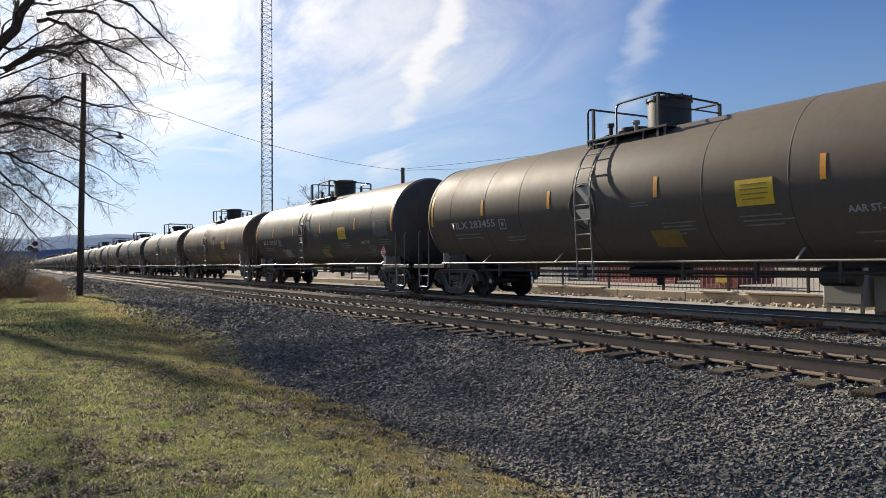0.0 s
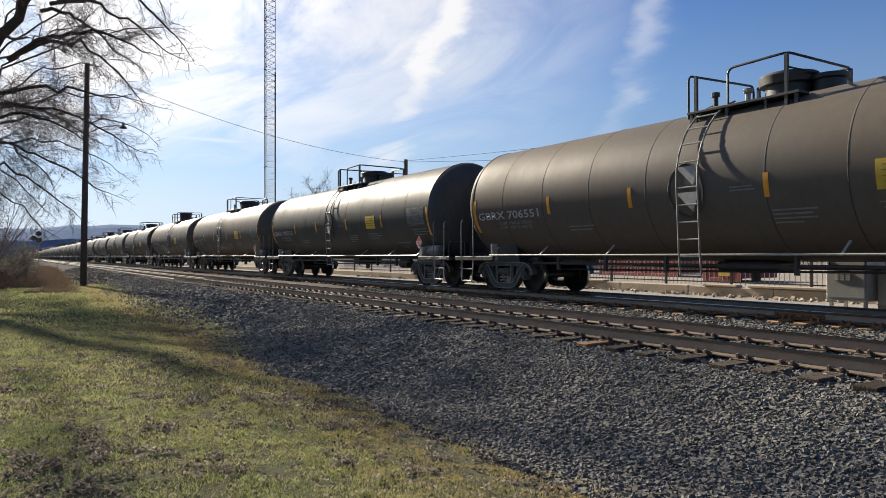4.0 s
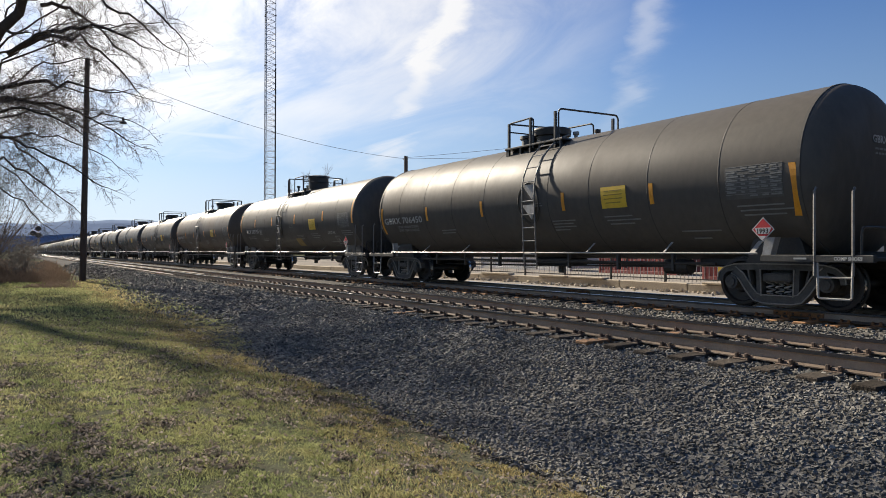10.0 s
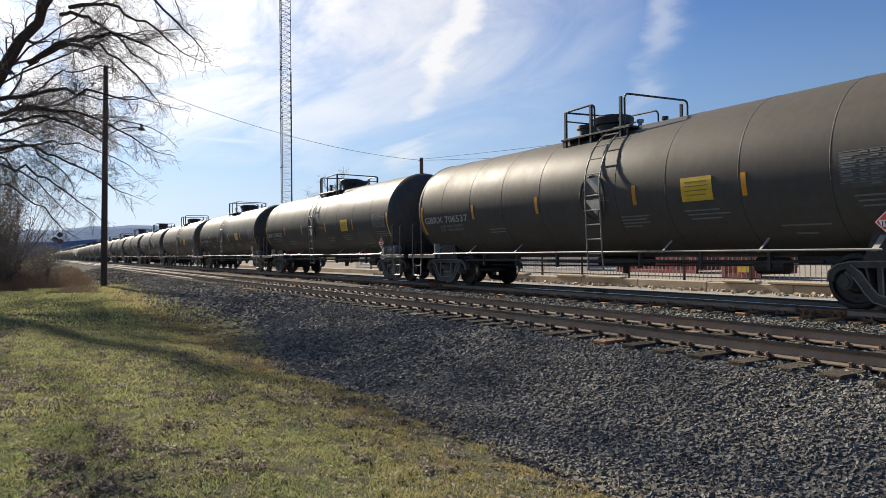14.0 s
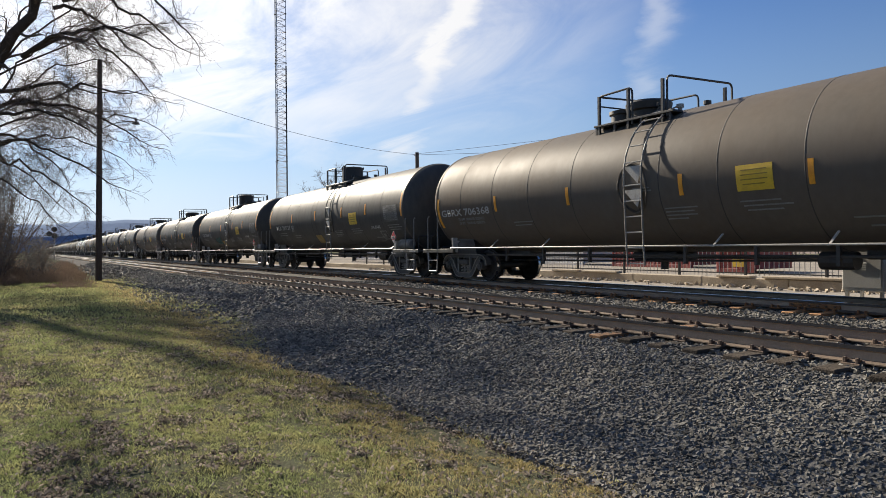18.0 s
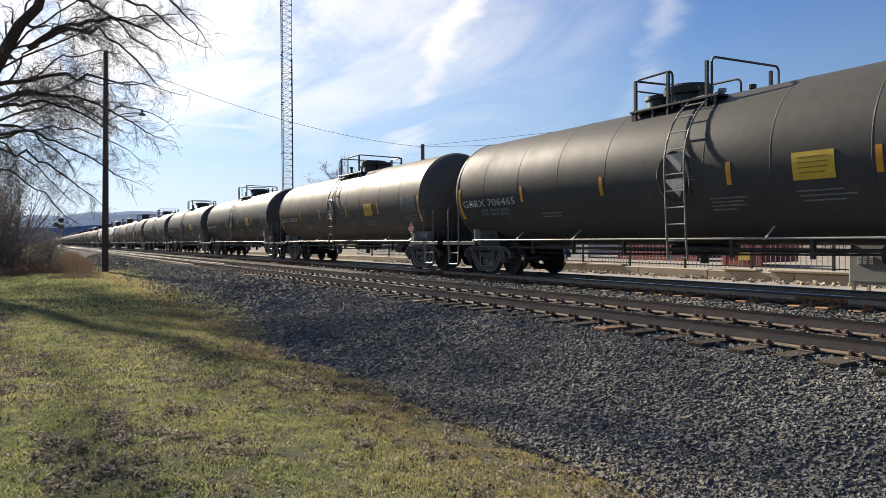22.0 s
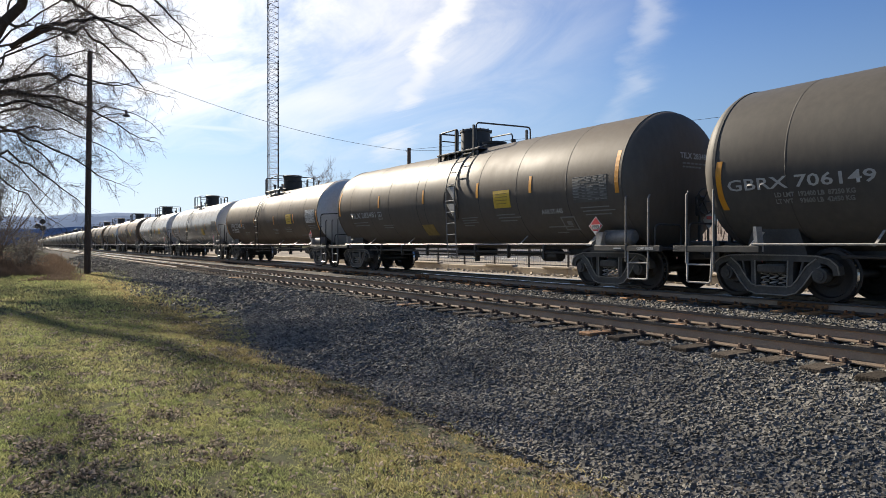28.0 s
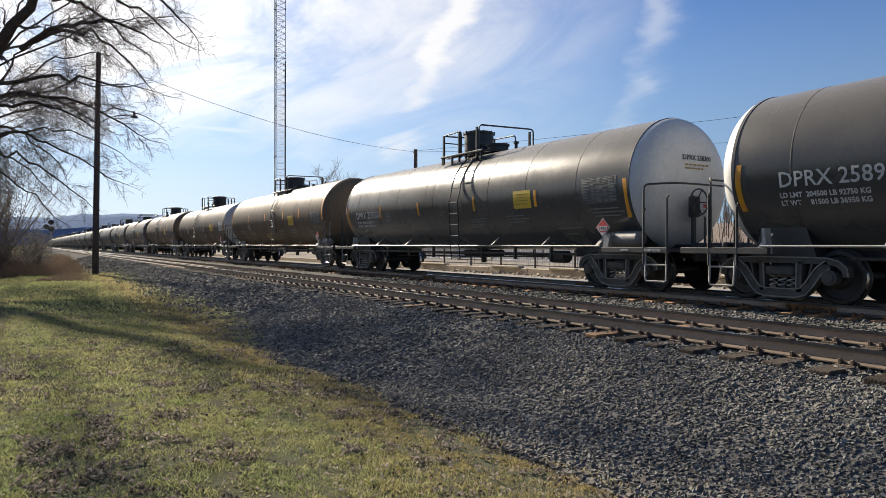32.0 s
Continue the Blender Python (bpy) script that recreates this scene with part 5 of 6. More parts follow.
def big_tree():
    rnd = random.Random(21)
    tree = empty("tree", pose(0, 0, 0), "large bare deciduous tree with drooping twiggy branches over the lawn", "tree")
    trunk = Twigs()
    foot = Vector((-3.3, 40.1, -0.75))
    trunk.stick([foot, foot + Vector((0.02, 0, 0.6)), foot + Vector((0.08, -0.1, 3.5)), foot + Vector((0.35, -0.35, 6.8)), foot + Vector((0.75, -0.7, 8.6))], 0.72, 0.42, 14)
    t = new("trunk", trunk.mesh("trunk", BARK))
    t.parent = tree
    tw = Twigs()

    eye, k = Vector((0, 0, 0.98)), 1.55

    def limb(a, b, bow, r0, r1, reach, n=11, gap=0.28):
        a, b = (eye + (Vector(p) - eye) * k for p in (a, b))
        bow, r0, r1, reach = bow * k, r0 * k * (0.92 if r0 > 0.2 else 0.68), r1 * k * 0.75, reach * k
        pts = []
        for i in range(n + 1):
            s = i / n
            p = a.lerp(b, s) + Vector((0, 0, bow * 4 * s * (1 - s)))
            p += Vector((rnd.gauss(0, 0.12), rnd.gauss(0, 0.12), rnd.gauss(0, 0.12))) * math.sin(math.pi * s)
            pts.append(p)
        one = Twigs()
        one.stick(pts, r0, r1, 8)
        ob = new("limb", one.mesh("limb", BARK))
        ob.parent = tree
        tail = bend(rnd, pts[-1], pts[-1] - pts[-3], reach * 0.8, 6, 0.16, Vector((0.02, 0, -0.05)))
        tw.stick(tail, r1, 0.006, 4)
        sprout(rnd, tw, pts[1:], r0 * 0.5, r1, 3, gap, reach, Vector((0.02, -0.01, -0.035)))
        sprout(rnd, tw, tail, r1, 0.012, 2, 0.26, reach * 0.55, Vector((0.02, 0, -0.05)))

    limb((-1.75, 25.5, 5.0), (1.50, 21.8, 10.0), 0.1, 0.25, 0.09, 1.9, gap=0.5)
    limb((-0.10, 23.8, 6.75), (2.60, 19.9, 6.65), 0.55, 0.11, 0.035, 1.5)
    limb((0.14, 23.6, 6.9), (3.06, 23.4, 6.35), 0.75, 0.10, 0.03, 1.5)
    limb((-1.75, 25.3, 5.2), (2.09, 20.9, 5.35), 0.55, 0.12, 0.03, 1.5)
    limb((-1.75, 25.4, 5.0), (1.87, 24.0, 4.80), 0.70, 0.12, 0.03, 1.4)
    limb((-1.70, 25.3, 4.7), (1.42, 21.0, 4.30), 0.55, 0.10, 0.025, 1.4)
    limb((-1.80, 25.5, 4.4), (0.93, 25.2, 3.60), 0.60, 0.09, 0.025, 1.3)
    limb((0.68, 22.9, 8.05), (2.60, 23.2, 7.3), 0.35, 0.09, 0.03, 1.5, gap=0.45)
    limb((0.94, 22.5, 8.6), (3.49, 19.1, 6.9), 0.65, 0.10, 0.03, 1.5, gap=0.42)
    limb((1.33, 22.0, 9.6), (3.70, 22.2, 8.9), 0.50, 0.09, 0.03, 1.4, gap=0.55)
    limb((-1.85, 25.6, 4.0), (0.59, 24.9, 2.75), 0.55, 0.07, 0.02, 1.2)
    limb((-1.70, 25.3, 4.2), (1.95, 22.0, 3.00), 0.50, 0.08, 0.022, 1.3)
    limb((-1.75, 25.4, 3.9), (1.55, 23.4, 2.35), 0.45, 0.07, 0.020, 1.2)
    limb((-0.60, 24.4, 5.4), (2.70, 21.0, 4.10), 0.50, 0.08, 0.022, 1.3)
    limb((-1.80, 25.0, 3.4), (0.70, 24.0, 1.90), 0.40, 0.06, 0.018, 1.1)
    limb((0.90, 22.6, 8.2), (3.60, 21.5, 7.2), 0.50, 0.09, 0.03, 1.4, gap=0.6)
    # finer limbs that fill the hanging crown
    for b, (px, py, pz) in enumerate(((3.80, 22.5, 8.0), (3.45, 23.2, 5.8), (3.10, 22.6, 4.9), (2.4, 22.8, 3.8), (3.3, 22.2, 9.3), (1.3, 23.2, 7.7), (2.0, 23.0, 6.7))):
        limb((-1.2 + 0.1 * b, 25.0 - 0.1 * (b % 5), 4.4 + 0.44 * (pz - 4.4)), (px, py, pz), 0.45, 0.050, 0.016, 1.25, gap=0.42)
    # upper crown, high over the lawn
    limb((-1.0, 24.0, 8.5), (-1.25, 21.0, 11.8), 0.15, 0.11, 0.03, 1.3, gap=0.36)
    limb((-1.60, 25.3, 5.4), (-3.20, 22.5, 12.5), 0.30, 0.16, 0.03, 1.8)
    limb((-2.0, 25.7, 5.2), (-5.5, 24.0, 8.5), 0.4, 0.24, 0.06, 1.8)
    limb((-1.8, 25.6, 5.0), (-2.8, 30.0, 9.5), 0.4, 0.24, 0.06, 1.8)
    ob = new("crown", tw.mesh("crown", TWIG))
    ob.parent = tree
    ob["kind"] = "stuff"


big_tree()


def small_tree(seed, x, y, height, spread, label, gap=0.55, thin=0.006):
    rnd = random.Random(seed)
    tree = empty("tree", pose(x, y, 0), label, "tree")
    tw = Twigs()
    pts = bend(rnd, Vector((0, 0, -0.5)), Vector((0, 0, 1)), height * 0.8, 8, 0.05, Vector((0, 0, 0.02)))
    one = Twigs()
    one.stick(pts, height * 0.022, height * 0.006, 8)
    o = new("trunk", one.mesh("trunk", BARK))
    o.parent = tree
    for i in range(14):
        s = 0.25 + 0.75 * i / 14
        f = s * (len(pts) - 1)
        k = min(int(f), len(pts) - 2)
        a = i * 2.4 + rnd.uniform(-0.4, 0.4)
        q = bend(rnd, pts[k].lerp(pts[k + 1], f - k), Vector((math.cos(a), math.sin(a), 0.9)), spread * (1.15 - 0.6 * s), 7, 0.10, Vector((0, 0, 0.03)))
        tw.stick(q, height * 0.009 * (1.2 - s), 0.02, 4)
        sprout(rnd, tw, q, height * 0.008 * (1.2 - s), 0.02, 2, gap, spread * 0.35, Vector((0, 0, 0.03)), thin)
    o = new("crown", tw.mesh("crown", TWIG))
    o.parent = tree
    o["kind"] = "stuff"


small_tree(3, 37.5, 98.0, 14.2, 6.2, "bare tree standing behind the train", 0.42, 0.02)
small_tree(4, 41.5, 100.0, 13.4, 5.0, "bare tree standing behind the train", 0.45, 0.02)
for i in range(9):
    small_tree(30 + i, -3.0 - 1.3 * (i % 4), 38.0 + 4.5 * i, 7.5 + (i * 5) % 4, 3.0, "bare tree in the thicket beside the lawn", 0.4)


def thicket():
    """Dense dark brush at the lawn's far edge: stems and small clumps of leaf."""
    rnd = random.Random(8)
    tw = Twigs()
    verts, faces = [], []
    for i in range(90):
        y = rnd.uniform(43, 66)
        x = rnd.uniform(-7.0, 0.6 + 0.015 * (y - 43))
        top = rnd.uniform(3.4, 6.4) * (1.55 if x < -0.3 else 0.55)
        for j in range(4):
            q = bend(rnd, Vector((x, y, -0.7)), Vector((rnd.gauss(0, 0.3), rnd.gauss(0, 0.3), 1)), top * rnd.uniform(0.6, 1.1), 6, 0.1, Vector((0, 0, 0.02)))
            tw.stick(q, 0.03, 0.008, 3)
            sprout(rnd, tw, q, 0.02, 0.008, 1, 0.35, 0.9, Vector((0, 0, 0)))
        for j in range(620):
            s = Vector((rnd.gauss(0, 0.50), rnd.gauss(0, 0.50), 0))
            p = Vector((x, y, -0.5)) + s + Vector((0, 0, top * rnd.betavariate(1.3, 1.7)))
            a = Vector((rnd.gauss(0, 1), rnd.gauss(0, 1), rnd.gauss(0, 1))).normalized() * rnd.uniform(0.035, 0.075)
            b = a.cross(Vector((rnd.gauss(0, 1), rnd.gauss(0, 1), rnd.gauss(0, 1)))).normalized() * rnd.uniform(0.025, 0.05)
            n = len(verts)
            verts += [p - a, p - b * 0.6, p + a, p + b]
            faces.append((n, n + 1, n + 2, n + 3))
    t = empty("thicket", pose(0, 0, 0), "dense dark grey brown brush beside the lawn", "bush")
    for name, me in (("stalk", tw.mesh("stalk", TWIG)), ("foliage", soup("foliage", verts, faces, EVERGREEN))):
        o = new(name, me)
        o.parent = t
        o["kind"] = "stuff"


thicket()


def weeds():
    rnd = random.Random(9)
    tw = Twigs()
    for i in range(17000):
        y = 35 + 70 * rnd.random() ** 1.7
        x = rnd.uniform(-5, 2.2 + 0.03 * (y - 40)) + rnd.gauss(0, 0.4)
        if noise.noise((x * 0.25, y * 0.12, 5.0)) < -0.25:
            continue
        z = ground_z(x, y) - 0.05
        h = rnd.uniform(0.25, 0.8) * min(1.0, 0.25 + (y - 35) / 14)
        p = Vector((x, y, z))
        lean = Vector((rnd.gauss(0, 0.25), rnd.gauss(0, 0.25), 1)) * h
        tw.stick([p, p + lean * 0.6, p + lean + Vector((rnd.gauss(0, 0.06), 0, -0.03))], 0.012, 0.02, 3)
    o = new("dry_weeds", tw.mesh("dry_weeds", WEED))
    tagged(o, "dry reddish brown weeds at the lawn's far end", "weeds", kind="stuff")


weeds()


# ---- crushed stone, grass and fallen leaves ----
def scatter_stones():
    rng = np.random.default_rng(5)
    cube = np.array([[x, y, z] for x in (-1, 1) for y in (-1, 1) for z in (-1, 1)], float)
    quads = np.array([[0, 1, 3, 2], [4, 6, 7, 5], [0, 4, 5, 1], [2, 3, 7, 6], [0, 2, 6, 4], [1, 5, 7, 3]])
    places = []

    def field(x0, x1, y0, y1, per, size, lift=0.0):
        n = int((x1 - x0) * (y1 - y0) * per)
        for x, y, s in zip(rng.uniform(x0, x1, n), rng.uniform(y0, y1, n), rng.uniform(0.7, 1.3, n) * size):
            if x < edge_x(y) - 0.12 * rng.random() or (y > 10 and x - edge_x(y) < 1.1 * rng.random() and rng.random() < 0.6):
                continue
            places.append((x, y, bed_z(x, y) + lift + s * rng.uniform(-0.2, 0.5), s))

    field(3.0, 6.42, -6.0, 1.0, 480, 0.022)
    field(3.0, 6.42, 1.0, 8.0, 1650, 0.0130)
    field(3.0, 6.42, 8.0, 16.0, 850, 0.0185)
    field(3.0, 6.42, 16.0, 45.0, 170, 0.030)
    field(2.6, 6.42, 45.0, 85.0, 45, 0.05)
    field(6.42, 8.9, 0.0, 22.0, 330, 0.019, 0.012)
    field(8.9, 11.3, 2.0, 24.0, 300, 0.020)
    field(11.3, 14.4, 2.0, 24.0, 110, 0.024, -0.005)
    n = len(places)
    P = np.array(places)
    v = cube[None] * rng.uniform(0.45, 1.25, (n, 1, 3)) + rng.uniform(-0.42, 0.42, (n, 8, 3))
    ang = rng.uniform(0, 2 * np.pi, (n, 3))
    for k, (i, j) in enumerate(((0, 1), (1, 2), (0, 2))):
        c, s = np.cos(ang[:, k])[:, None], np.sin(ang[:, k])[:, None]
        a, b = v[..., i].copy(), v[..., j].copy()
        v[..., i], v[..., j] = c * a - s * b, s * a + c * b
    v = v * P[:, None, 3:4] * np.array((1.0, 1.0, 0.75)) + P[:, None, :3]
    f = quads[None] + 8 * np.arange(n)[:, None, None]
    me = soup("ballast_stones", v.reshape(-1, 3).tolist(), f.reshape(-1, 4).tolist(), STONE)
    tagged(new("ballast_stones", me), "loose angular grey crushed stones of the track bed", "stones", kind="stuff")


scatter_stones()


def litter(x, y):
    """How thickly fallen leaves lie at a spot of the lawn."""
    return 0.40 * noise.noise((x * 0.8, y * 0.6, 21.0)) + 0.65 * noise.noise((x * 2.6, y * 2.0, 4.0)) + 0.75 * noise.noise((x * 6.0, y * 4.5, 9.0)) + (0.16 if x < -0.3 else 0.0) - 0.025 * max(0.0, y - 7) - 0.06


def scatter_grass():
    rng = np.random.default_rng(6)
    green, straw = ([], []), ([], [])

    def field(x0, x1, y0, y1, count, tall, wide):
        for _ in range(count):
            x, y = rng.uniform(x0, x1), rng.uniform(y0, y1)
            e = edge_x(y)
            over = x - e
            spread = min(1.15, max(0.0, 0.15 * (y - 9.0)))
            if over > spread * rng.random() + rng.normal(0, 0.05):
                continue
            thin = noise.noise((x * 0.9, y * 0.7, 11.0))
            if thin + 0.6 * noise.noise((x * 3.1, y * 2.4, 15.0)) < -0.10 and rng.random() < 0.45:
                continue
            if rng.random() < 1.9 * litter(x, y):
                continue
            z = (bed_z(x, y) if over > 0 else ground_z(x, y)) - 0.006
            h = tall * rng.uniform(0.5, 1.3) * (1.0 + 0.9 * noise.noise((x * 5.0, y * 4.0, 31.0))) * (1.25 if over > -0.5 else 1.0)
            a = rng.uniform(0, 6.28)
            c, s = math.cos(a) * wide, math.sin(a) * wide
            lx, ly = rng.normal(0, 0.45) * h, rng.normal(0, 0.45) * h
            dry = 0.95 - 0.9 * abs(over + 0.25) + 0.5 * noise.noise((x * 0.9, y * 0.6, 41.0))
            verts, faces = straw if rng.random() < dry else green
            n = len(verts)
            verts.extend(((x - c, y - s, z), (x + c, y + s, z), (x + c * 0.7 + lx * 0.4, y + s * 0.7 + ly * 0.4, z + h * 0.6), (x + lx, y + ly, z + h * 0.95)))
            faces.append((n, n + 1, n + 2, n + 3))

    field(-1.6, 3.7, 2.6, 8.0, 270000, 0.026, 0.0026)
    field(-2.5, 5.0, 8.0, 18.0, 140000, 0.040, 0.0062)
    field(-5.0, 5.6, 18.0, 46.0, 70000, 0.06, 0.02)
    field(-5.0, 3.7, -6.0, 2.6, 60000, 0.034, 0.007)
    field(-5.0, -1.6, 2.6, 10.0, 34000, 0.034, 0.007)
    tagged(new("grass", soup("grass", *green, GRASS)), "short yellow green winter grass of the lawn", "grass", kind="stuff")
    tagged(new("straw_grass", soup("straw_grass", *straw, STRAW)), "dry straw coloured grass along the crushed stone", "grass", kind="stuff")


scatter_grass()


def scatter_leaves():
    rng = np.random.default_rng(7)
    verts, faces = [], []
    made = 0
    while made < 46000:
        if made % 5:
            x, y = rng.uniform(-2.5, 4.4), 1.5 + 17 * rng.random() ** 1.4
        else:
            x, y = rng.uniform(-5.0, 4.4), rng.uniform(-6.0, 8.0)
        if rng.random() > 0.045 + 1.6 * max(0.0, litter(x, y) - 0.02):
            continue
        if x > edge_x(y) and rng.random() > 0.06:
            continue
        made += 1
        z = (ground_z(x, y) if x < edge_x(y) else bed_z(x, y) + 0.02) + rng.uniform(0.010, 0.05)
        ln, w = rng.uniform(0.009, 0.024), rng.uniform(0.005, 0.013)
        a = rng.uniform(0, 6.28)
        tilt, roll, curl = rng.normal(0, 0.7), rng.normal(0, 0.8), rng.uniform(0.3, 1.3)
        m = Euler((roll, tilt, a)).to_matrix()
        n = len(verts)
        for u, k, q in ((-1, 0, 0.2), (-0.4, -1, curl), (0.45, -0.8, curl), (1, 0, 0.4), (0.45, 0.8, curl), (-0.4, 1, curl), (0, 0, -0.1)):
            p = m @ Vector((u * ln, k * w, q * w))
            verts.append((x + p.x, y + p.y, z + p.z))
        faces.extend(((n, n + 1, n + 6), (n + 1, n + 2, n + 6), (n + 2, n + 3, n + 6), (n + 3, n + 4, n + 6), (n + 4, n + 5, n + 6), (n + 5, n, n + 6)))
    tagged(new("fallen_leaves", soup("fallen_leaves", verts, faces, LEAF)), "curled dead brown leaves lying on the lawn", "leaves", kind="stuff")


scatter_leaves()

# ---- yard beyond the train ----
def cabinet():
    c = empty("relay_cabinet", pose(15.1, 7.95, -0.3), "grey steel trackside relay cabinet on short legs", "cabinet")
    part("body", box(B(), 0, -0.45, 0.29, 0.75, 0.40, 1.84, 0.015), CABINET, c)
    part("roof", box(B(), -0.05, -0.50, 1.84, 0.80, 0.45, 1.90, 0.012), PALE_STEEL, c)
    door = part("door", box(B(), -0.018, -0.41, 0.36, 0.0, 0.37, 1.80, 0.006), CABINET, c)
    for i in range(3):
        v = part("vent", box(B(), -0.030, -0.13 + i * 0.12, 0.72, -0.018, -0.04 + i * 0.12, 0.90, 0.004), CABINET, door)
        for j in range(4):
            part("vent_slat", box(B(), -0.040, -0.125 + i * 0.12, 0.735 + j * 0.042, -0.030, -0.045 + i * 0.12, 0.758 + j * 0.042), WHITE, v)
    part("handle", box(B(), -0.05, 0.30, 1.0, -0.018, 0.33, 1.16, 0.006), BLACK, door)
    for x in (0.08, 0.67):
        for y in (-0.38, 0.33):
            part("leg", box(B(), x - 0.03, y - 0.03, -0.03, x + 0.03, y + 0.03, 0.29), CABINET, c)
    d = empty("battery_box", pose(15.35, 7.12, -0.3), "smaller grey steel battery box beside the relay cabinet", "cabinet")
    part("body", box(B(), 0, -0.28, 0.22, 0.6, 0.30, 0.92, 0.015), CABINET, d)
    part("lid", box(B(), -0.03, -0.31, 0.92, 0.63, 0.33, 0.97, 0.01), PALE_STEEL, d)
    for y in (-0.2, 0.22):
        part("leg", box(B(), 0.05, y - 0.05, -0.03, 0.55, y + 0.05, 0.22), CONCRETE, d)


cabinet()
SAFETY = surface("yellow_bollard_paint", (0.72, 0.47, 0.03), (0.5, 0.32, 0.04), rough=0.5, grain=30, patch=4, amount=0.7, bump=0.05)
RED_STEEL = surface("red_container_paint", (0.26, 0.075, 0.062), (0.22, 0.04, 0.035), rough=0.6, grain=12, patch=0.8, amount=0.8, bump=0.05, spread=0.3)
PALE_WALL = surface("pale_metal_siding", (0.55, 0.55, 0.53), (0.42, 0.41, 0.39), rough=0.6, grain=6, patch=0.4, amount=0.7, bump=0.05, spread=0.2)
DARK_WALL = surface("dark_brown_siding", (0.13, 0.10, 0.08), (0.08, 0.065, 0.055), rough=0.8, grain=6, patch=0.5, amount=0.8, bump=0.1)
GLASS_DARK = surface("dark_window_glass", (0.02, 0.025, 0.03), rough=0.08, grain=4, patch=0.5, amount=0.3, bump=0.0, rough_var=0.03)
WOODS = surface("brown_winter_woods", (0.17, 0.13, 0.10), (0.10, 0.078, 0.066), rough=1.0, grain=0.9, patch=0.06, amount=1.0, bump=0.0)


def bollards():
    for i, (x, y) in enumerate(((17.4, 6.9), (17.4, 5.9), (17.4, 4.9))):
        b = empty("bollard", pose(x, y, -0.32), "yellow painted steel bollard with rounded top", "bollard", "bollards by the cabinet")
        part("post", turned_z(B(), [(0.0, 0.0), (0.09, 0.0), (0.09, 1.0), (0.07, 1.06), (0.0, 1.08)], 14), SAFETY, b, smooth=True)
        part("band", turned_z(B(), [(0.0915, 0.62), (0.094, 0.63), (0.094, 0.74), (0.0915, 0.75)], 14), WHITE, b)


bollards()


def fence():
    f = empty("fence", pose(20.4, 0, -0.08), "dark steel picket fence along the yard", "fence")
    picket = mesh_of("picket", box(B(), -0.008, -0.008, 0.05, 0.008, 0.008, 1.12), GALV)
    post = mesh_of("post", box(B(), -0.04, -0.04, 0.0, 0.04, 0.04, 1.22, 0.008), BLACK)
    y = 9.0
    n = 0
    while y < 47:
        o = new("post" if n % 16 == 0 else "picket", post if n % 16 == 0 else picket)
        o.parent, o.location = f, (0, y, 0)
        y += 0.17
        n += 1
    for z in (0.14, 0.62, 1.05):
        part("rail", box(B(), -0.02, 9.0, z - 0.02, 0.02, 47, z + 0.02), BLACK, f)


fence()


def container(x, y, ln, paint, label, turn=0.0, top=2.45):
    c = empty("shipping_container", pose(x, y, -0.08, 0, 0, turn), label, "container", "containers in the yard")
    bm = B()
    n = int(ln / 0.28)
    for i in range(n):
        y0 = -ln / 2 + ln * i / n
        w = ln / n
        prism_z = [(0.0, y0), (0.0, y0 + w * 0.35), (0.035, y0 + w * 0.5), (0.035, y0 + w * 0.85), (0.0, y0 + w)]
        lo = [bm.verts.new((px, py, 0.16)) for px, py in prism_z]
        hi = [bm.verts.new((px, py, top)) for px, py in prism_z]
        for k in range(4):
            bm.faces.new((lo[k], lo[k + 1], hi[k + 1], hi[k]))
    bmesh.ops.remove_doubles(bm, verts=bm.verts, dist=0.001)
    part("side_panel", bm, paint, c)
    part("box_shell", box(B(), 0.05, -ln / 2, 0.14, 2.4, ln / 2, top + 0.05, 0.02), paint, c)
    for z in (0.0, top):
        part("side_rail", box(B(), -0.02, -ln / 2, z, 0.08, ln / 2, z + 0.16, 0.01), paint, c)
    for yy in (-ln / 2, ln / 2 - 0.12):
        part("corner_post", box(B(), -0.03, yy, 0.0, 0.12, yy + 0.12, top + 0.15, 0.01), paint, c)
    return c


container(27.0, 24.6, 5.2, RED_STEEL, "low faded red corrugated steel container", 0.0, 1.15)
container(27.5, 34.5, 9.0, PALE_WALL, "pale grey corrugated shipping container")
container(23.8, 17.3, 1.7, RED_STEEL, "small red steel container with a yellow patch", 0.0, 0.85)
part("yellow_patch", box(B(), 23.755, 16.9, 0.15, 23.77, 17.4, 0.55), SAFETY, bpy.data.objects["shipping_container.002"]).matrix_parent_inverse = pose(-23.8, -17.3, 0.08)
container(28.0, 48.5, 9.0, PALE_WALL, "pale grey corrugated shipping container")
container(28.5, 60.0, 9.0, PALE_WALL, "pale grey corrugated shipping container")


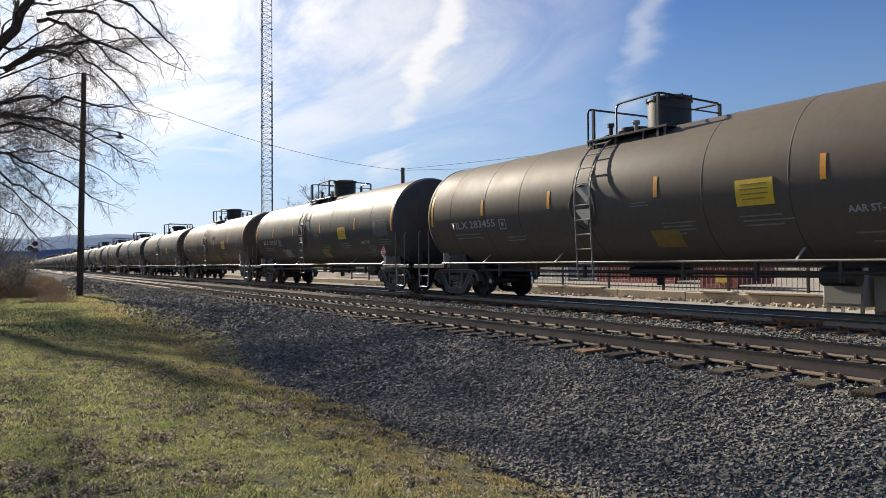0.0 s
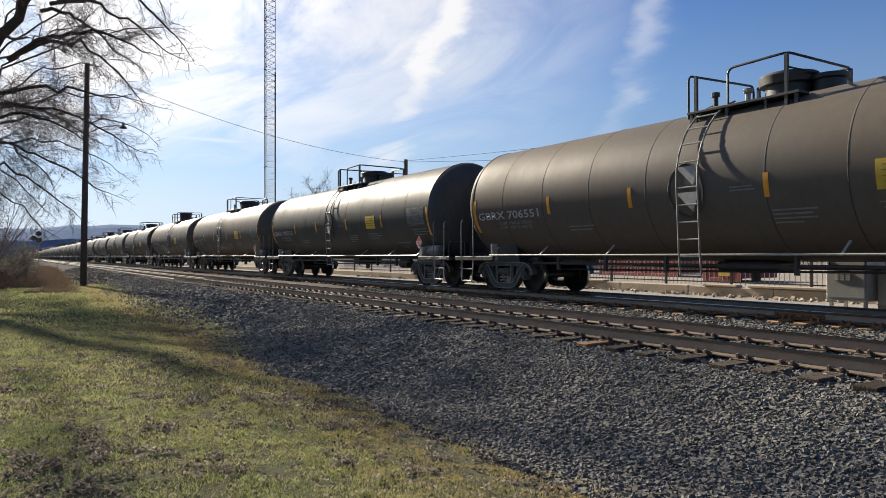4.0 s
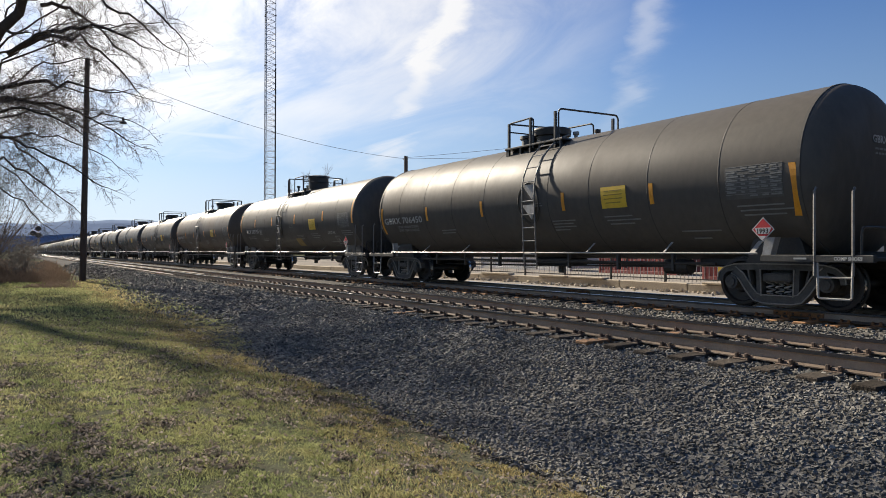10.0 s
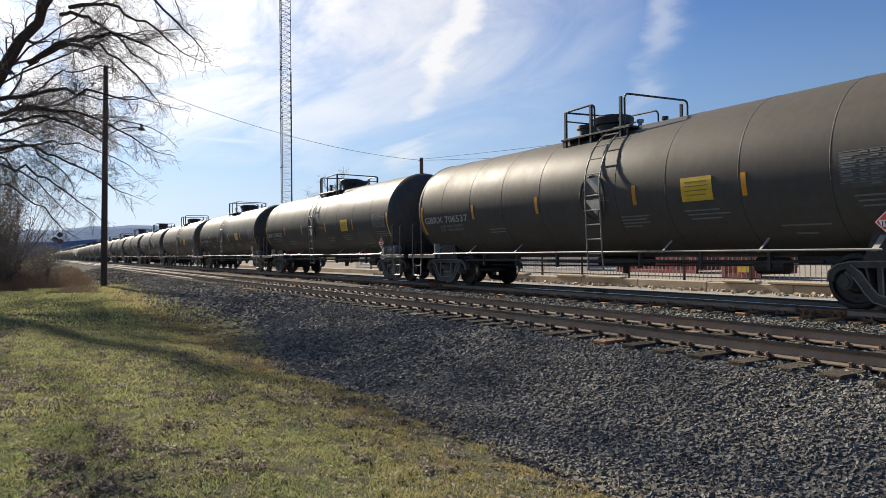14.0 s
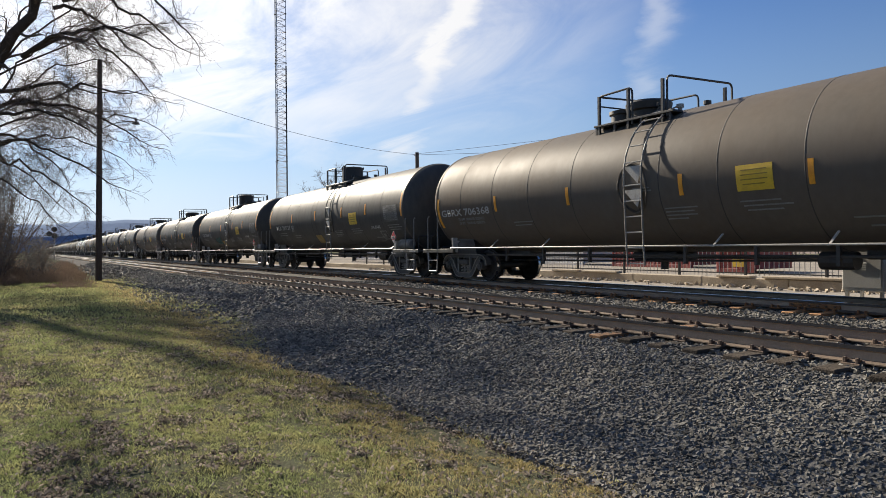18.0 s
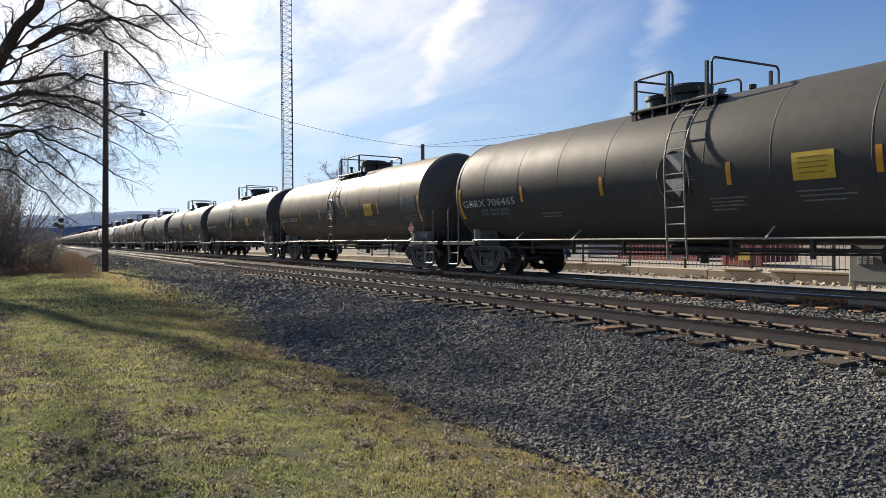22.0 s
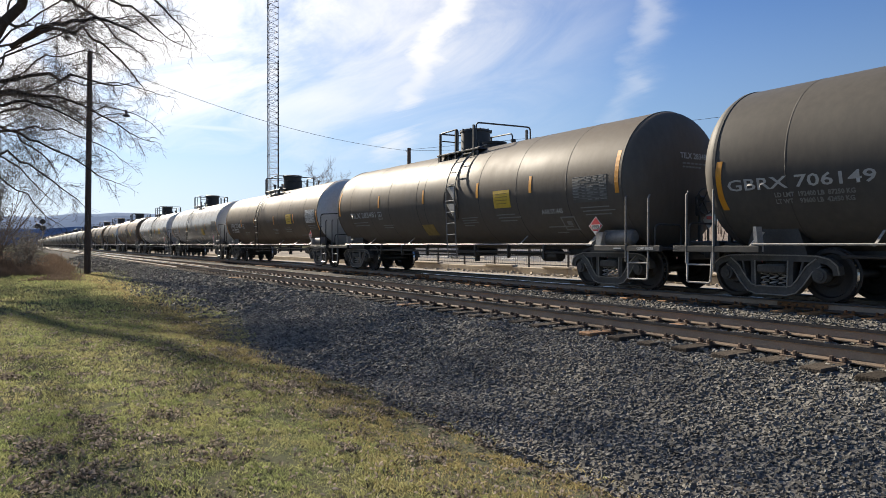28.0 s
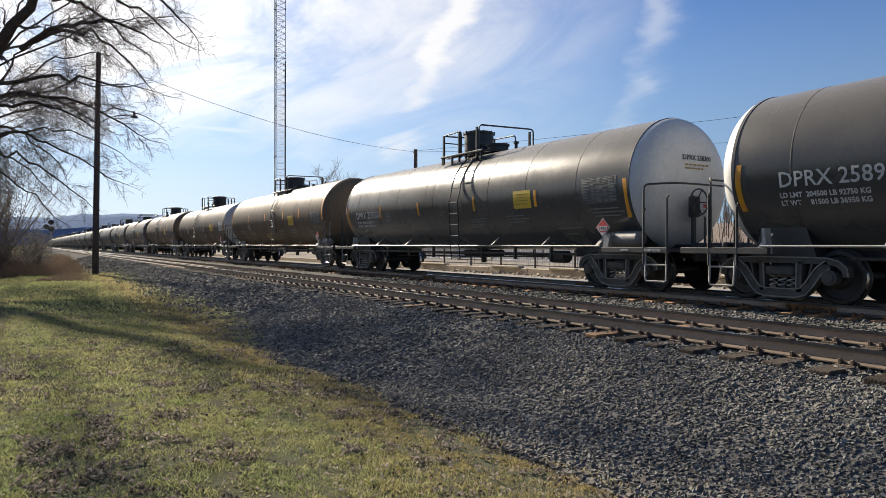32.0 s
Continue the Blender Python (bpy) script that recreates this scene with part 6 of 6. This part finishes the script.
def shed(x, y, dx, dy, h, wall_m, label):
    s = empty("shed", pose(x, y, -0.1), label, "shed")
    part("wall", box(B(), 0, -dy / 2, 0, dx, dy / 2, h), wall_m, s)
    bm = B()
    prof = [(-0.3, h), (dx / 2, h + 1.1), (dx + 0.3, h), (dx + 0.3, h - 0.08), (dx / 2, h + 1.0), (-0.3, h - 0.08)]
    a = [bm.verts.new((px, -dy / 2 - 0.3, pz)) for px, pz in prof]
    b = [bm.verts.new((px, dy / 2 + 0.3, pz)) for px, pz in prof]
    bm.faces.new(a)
    bm.faces.new(b[::-1])
    for i in range(6):
        j = (i + 1) % 6
        bm.faces.new((a[j], a[i], b[i], b[j]))
    part("roof", bm, DARK_WALL, s)
    part("door", box(B(), -0.04, -dy * 0.2, 0.02, 0.0, dy * 0.05, 2.05, 0.01), PALE_WALL, s)
    w = part("window", box(B(), -0.05, dy * 0.15, 0.95, 0.0, dy * 0.35, 1.95, 0.01), WHITE, s)
    part("pane", box(B(), -0.056, dy * 0.165, 1.0, -0.05, dy * 0.335, 1.9), GLASS_DARK, w)


shed(30.0, 12.5, 6.0, 6.0, 2.3, DARK_WALL, "low dark brown shed with shallow roof")
shed(34.0, 3.0, 6.0, 7.0, 2.2, PALE_WALL, "low pale shed with shallow roof")


def wooded_bank():
    """The brown hillside of bare trees behind the yard."""
    rnd = random.Random(12)

    def bank_z(x, y):
        up = max(0.0, min(1.0, (x - 95) / 70.0))
        return -0.4 + 17 * up * up * (3 - 2 * up) * (0.6 + 0.4 * noise.noise((y * 0.012, 3.0, 0))) + 0.5 * noise.noise((x * 0.1, y * 0.1, 0))

    tagged(grid("wooded_bank", steps((60, 95, 12), (95, 170, 6), (170, 260, 30)), steps((-60, 160, 8)), bank_z, WOODS), "brown leaf covered bank behind the yard", "hillside", kind="structure")
    tw = Twigs()
    for i in range(520):
        x, y = rnd.uniform(92, 170), rnd.uniform(-20, 130)
        p = Vector((x, y, bank_z(x, y) - 0.3))
        h = rnd.uniform(5, 10)
        pts = bend(rnd, p, Vector((0, 0, 1)), h, 5, 0.06, Vector((0, 0, 0.05)))
        tw.stick(pts, 0.12, 0.03, 4)
        sprout(rnd, tw, pts[1:], 0.07, 0.03, 1, 0.7, 2.2, Vector((0, 0, 0.08)))
    tagged(new("far_woods", tw.mesh("far_woods", TWIG)), "bare brown winter woods on the bank", "woods", kind="stuff")
    tw = Twigs()
    for i in range(110):
        x, y = rnd.uniform(36, 60), rnd.uniform(2, 44)
        pts = bend(rnd, Vector((x, y, -0.4)), Vector((rnd.gauss(0, 0.2), rnd.gauss(0, 0.2), 1)), rnd.uniform(2.0, 4.0), 5, 0.1, Vector((0, 0, 0.02)))
        tw.stick(pts, 0.05, 0.015, 4)
        sprout(rnd, tw, pts, 0.03, 0.012, 2, 0.6, 1.1, Vector((0, 0, 0.03)))
    tagged(new("scrub", tw.mesh("scrub", TWIG)), "bare tangled scrub behind the yard fence", "scrub", kind="stuff")


wooded_bank()


def signal():
    s = empty("railway_signal", pose(4.8, 172, -0.4), "far railway signal mast with three round heads", "signal")
    part("mast", cyl(B(), (0, 0, 0), (0, 0, 6.6), 0.09, n=10), GALV, s)
    part("ladder", box(B(), -0.06, 0.25, 0.2, 0.06, 0.30, 6.2), GALV, s)
    for x, z in ((0.05, 6.3), (0.05, 4.9), (-0.9, 5.3)):
        h = part("signal_head", shift(turned(B(), [(-0.12, 0.0), (-0.11, 0.55), (0.0, 0.58), (0.02, 0.0)], 20), x, -0.15, z), BLACK, s)
        part("hood", shift(cyl(B(), (0, -0.45, 0), (0, -0.12, 0), 0.16, n=12), x, -0.15, z), BLACK, h)
    part("bracket_arm", box(B(), -0.95, -0.05, 5.2, 0.0, 0.05, 5.3), BLACK, s)


signal()


def joint_bars():
    for side, y in ((-1, 7.0), (-1, 20.4), (1, 14.2)):
        b = part("joint_bar", box(B(), side * GAUGE - 0.035, y - 0.46, -0.125, side * GAUGE + 0.035, y + 0.46, -0.05, 0.01), RUST_BRIGHT, bpy.data.objects["train_track"])
        for i in range(6):
            yy = y - 0.38 + i * 0.152
            part("bolt", cyl(B(), (side * GAUGE - 0.06, yy, -0.088), (side * GAUGE + 0.06, yy, -0.088), 0.018, n=6), RUST, b)


joint_bars()


# ---- what moves: the train rolls towards the camera, and its wheels turn ----
def motions():
    times = [float(i) for i in range(33)]
    for k, car in CARS.items():
        walk(car, [(t, pose(TRAIN_X, FIRST_Y + k * PITCH - gone(t), 0)) for t in times])
    sets = [o for car in CARS.values() for o in car.children_recursive if o.name.split(".")[0] == "wheelset"]
    first = sets[0]
    n = frame(32.0) - 1
    walk(first, [(i / FPS, Matrix.Rotation((gone(i / FPS) - gone(0)) / WHEEL_R, 4, "X")) for i in range(n + 1)])
    for o in sets[1:]:
        # every axle turns alike: they share the first one's keys
        o.rotation_mode = "QUATERNION"
        o.animation_data_create()
        o.animation_data.action = first.animation_data.action
        o.animation_data.action_slot = first.animation_data.action_slot


motions()
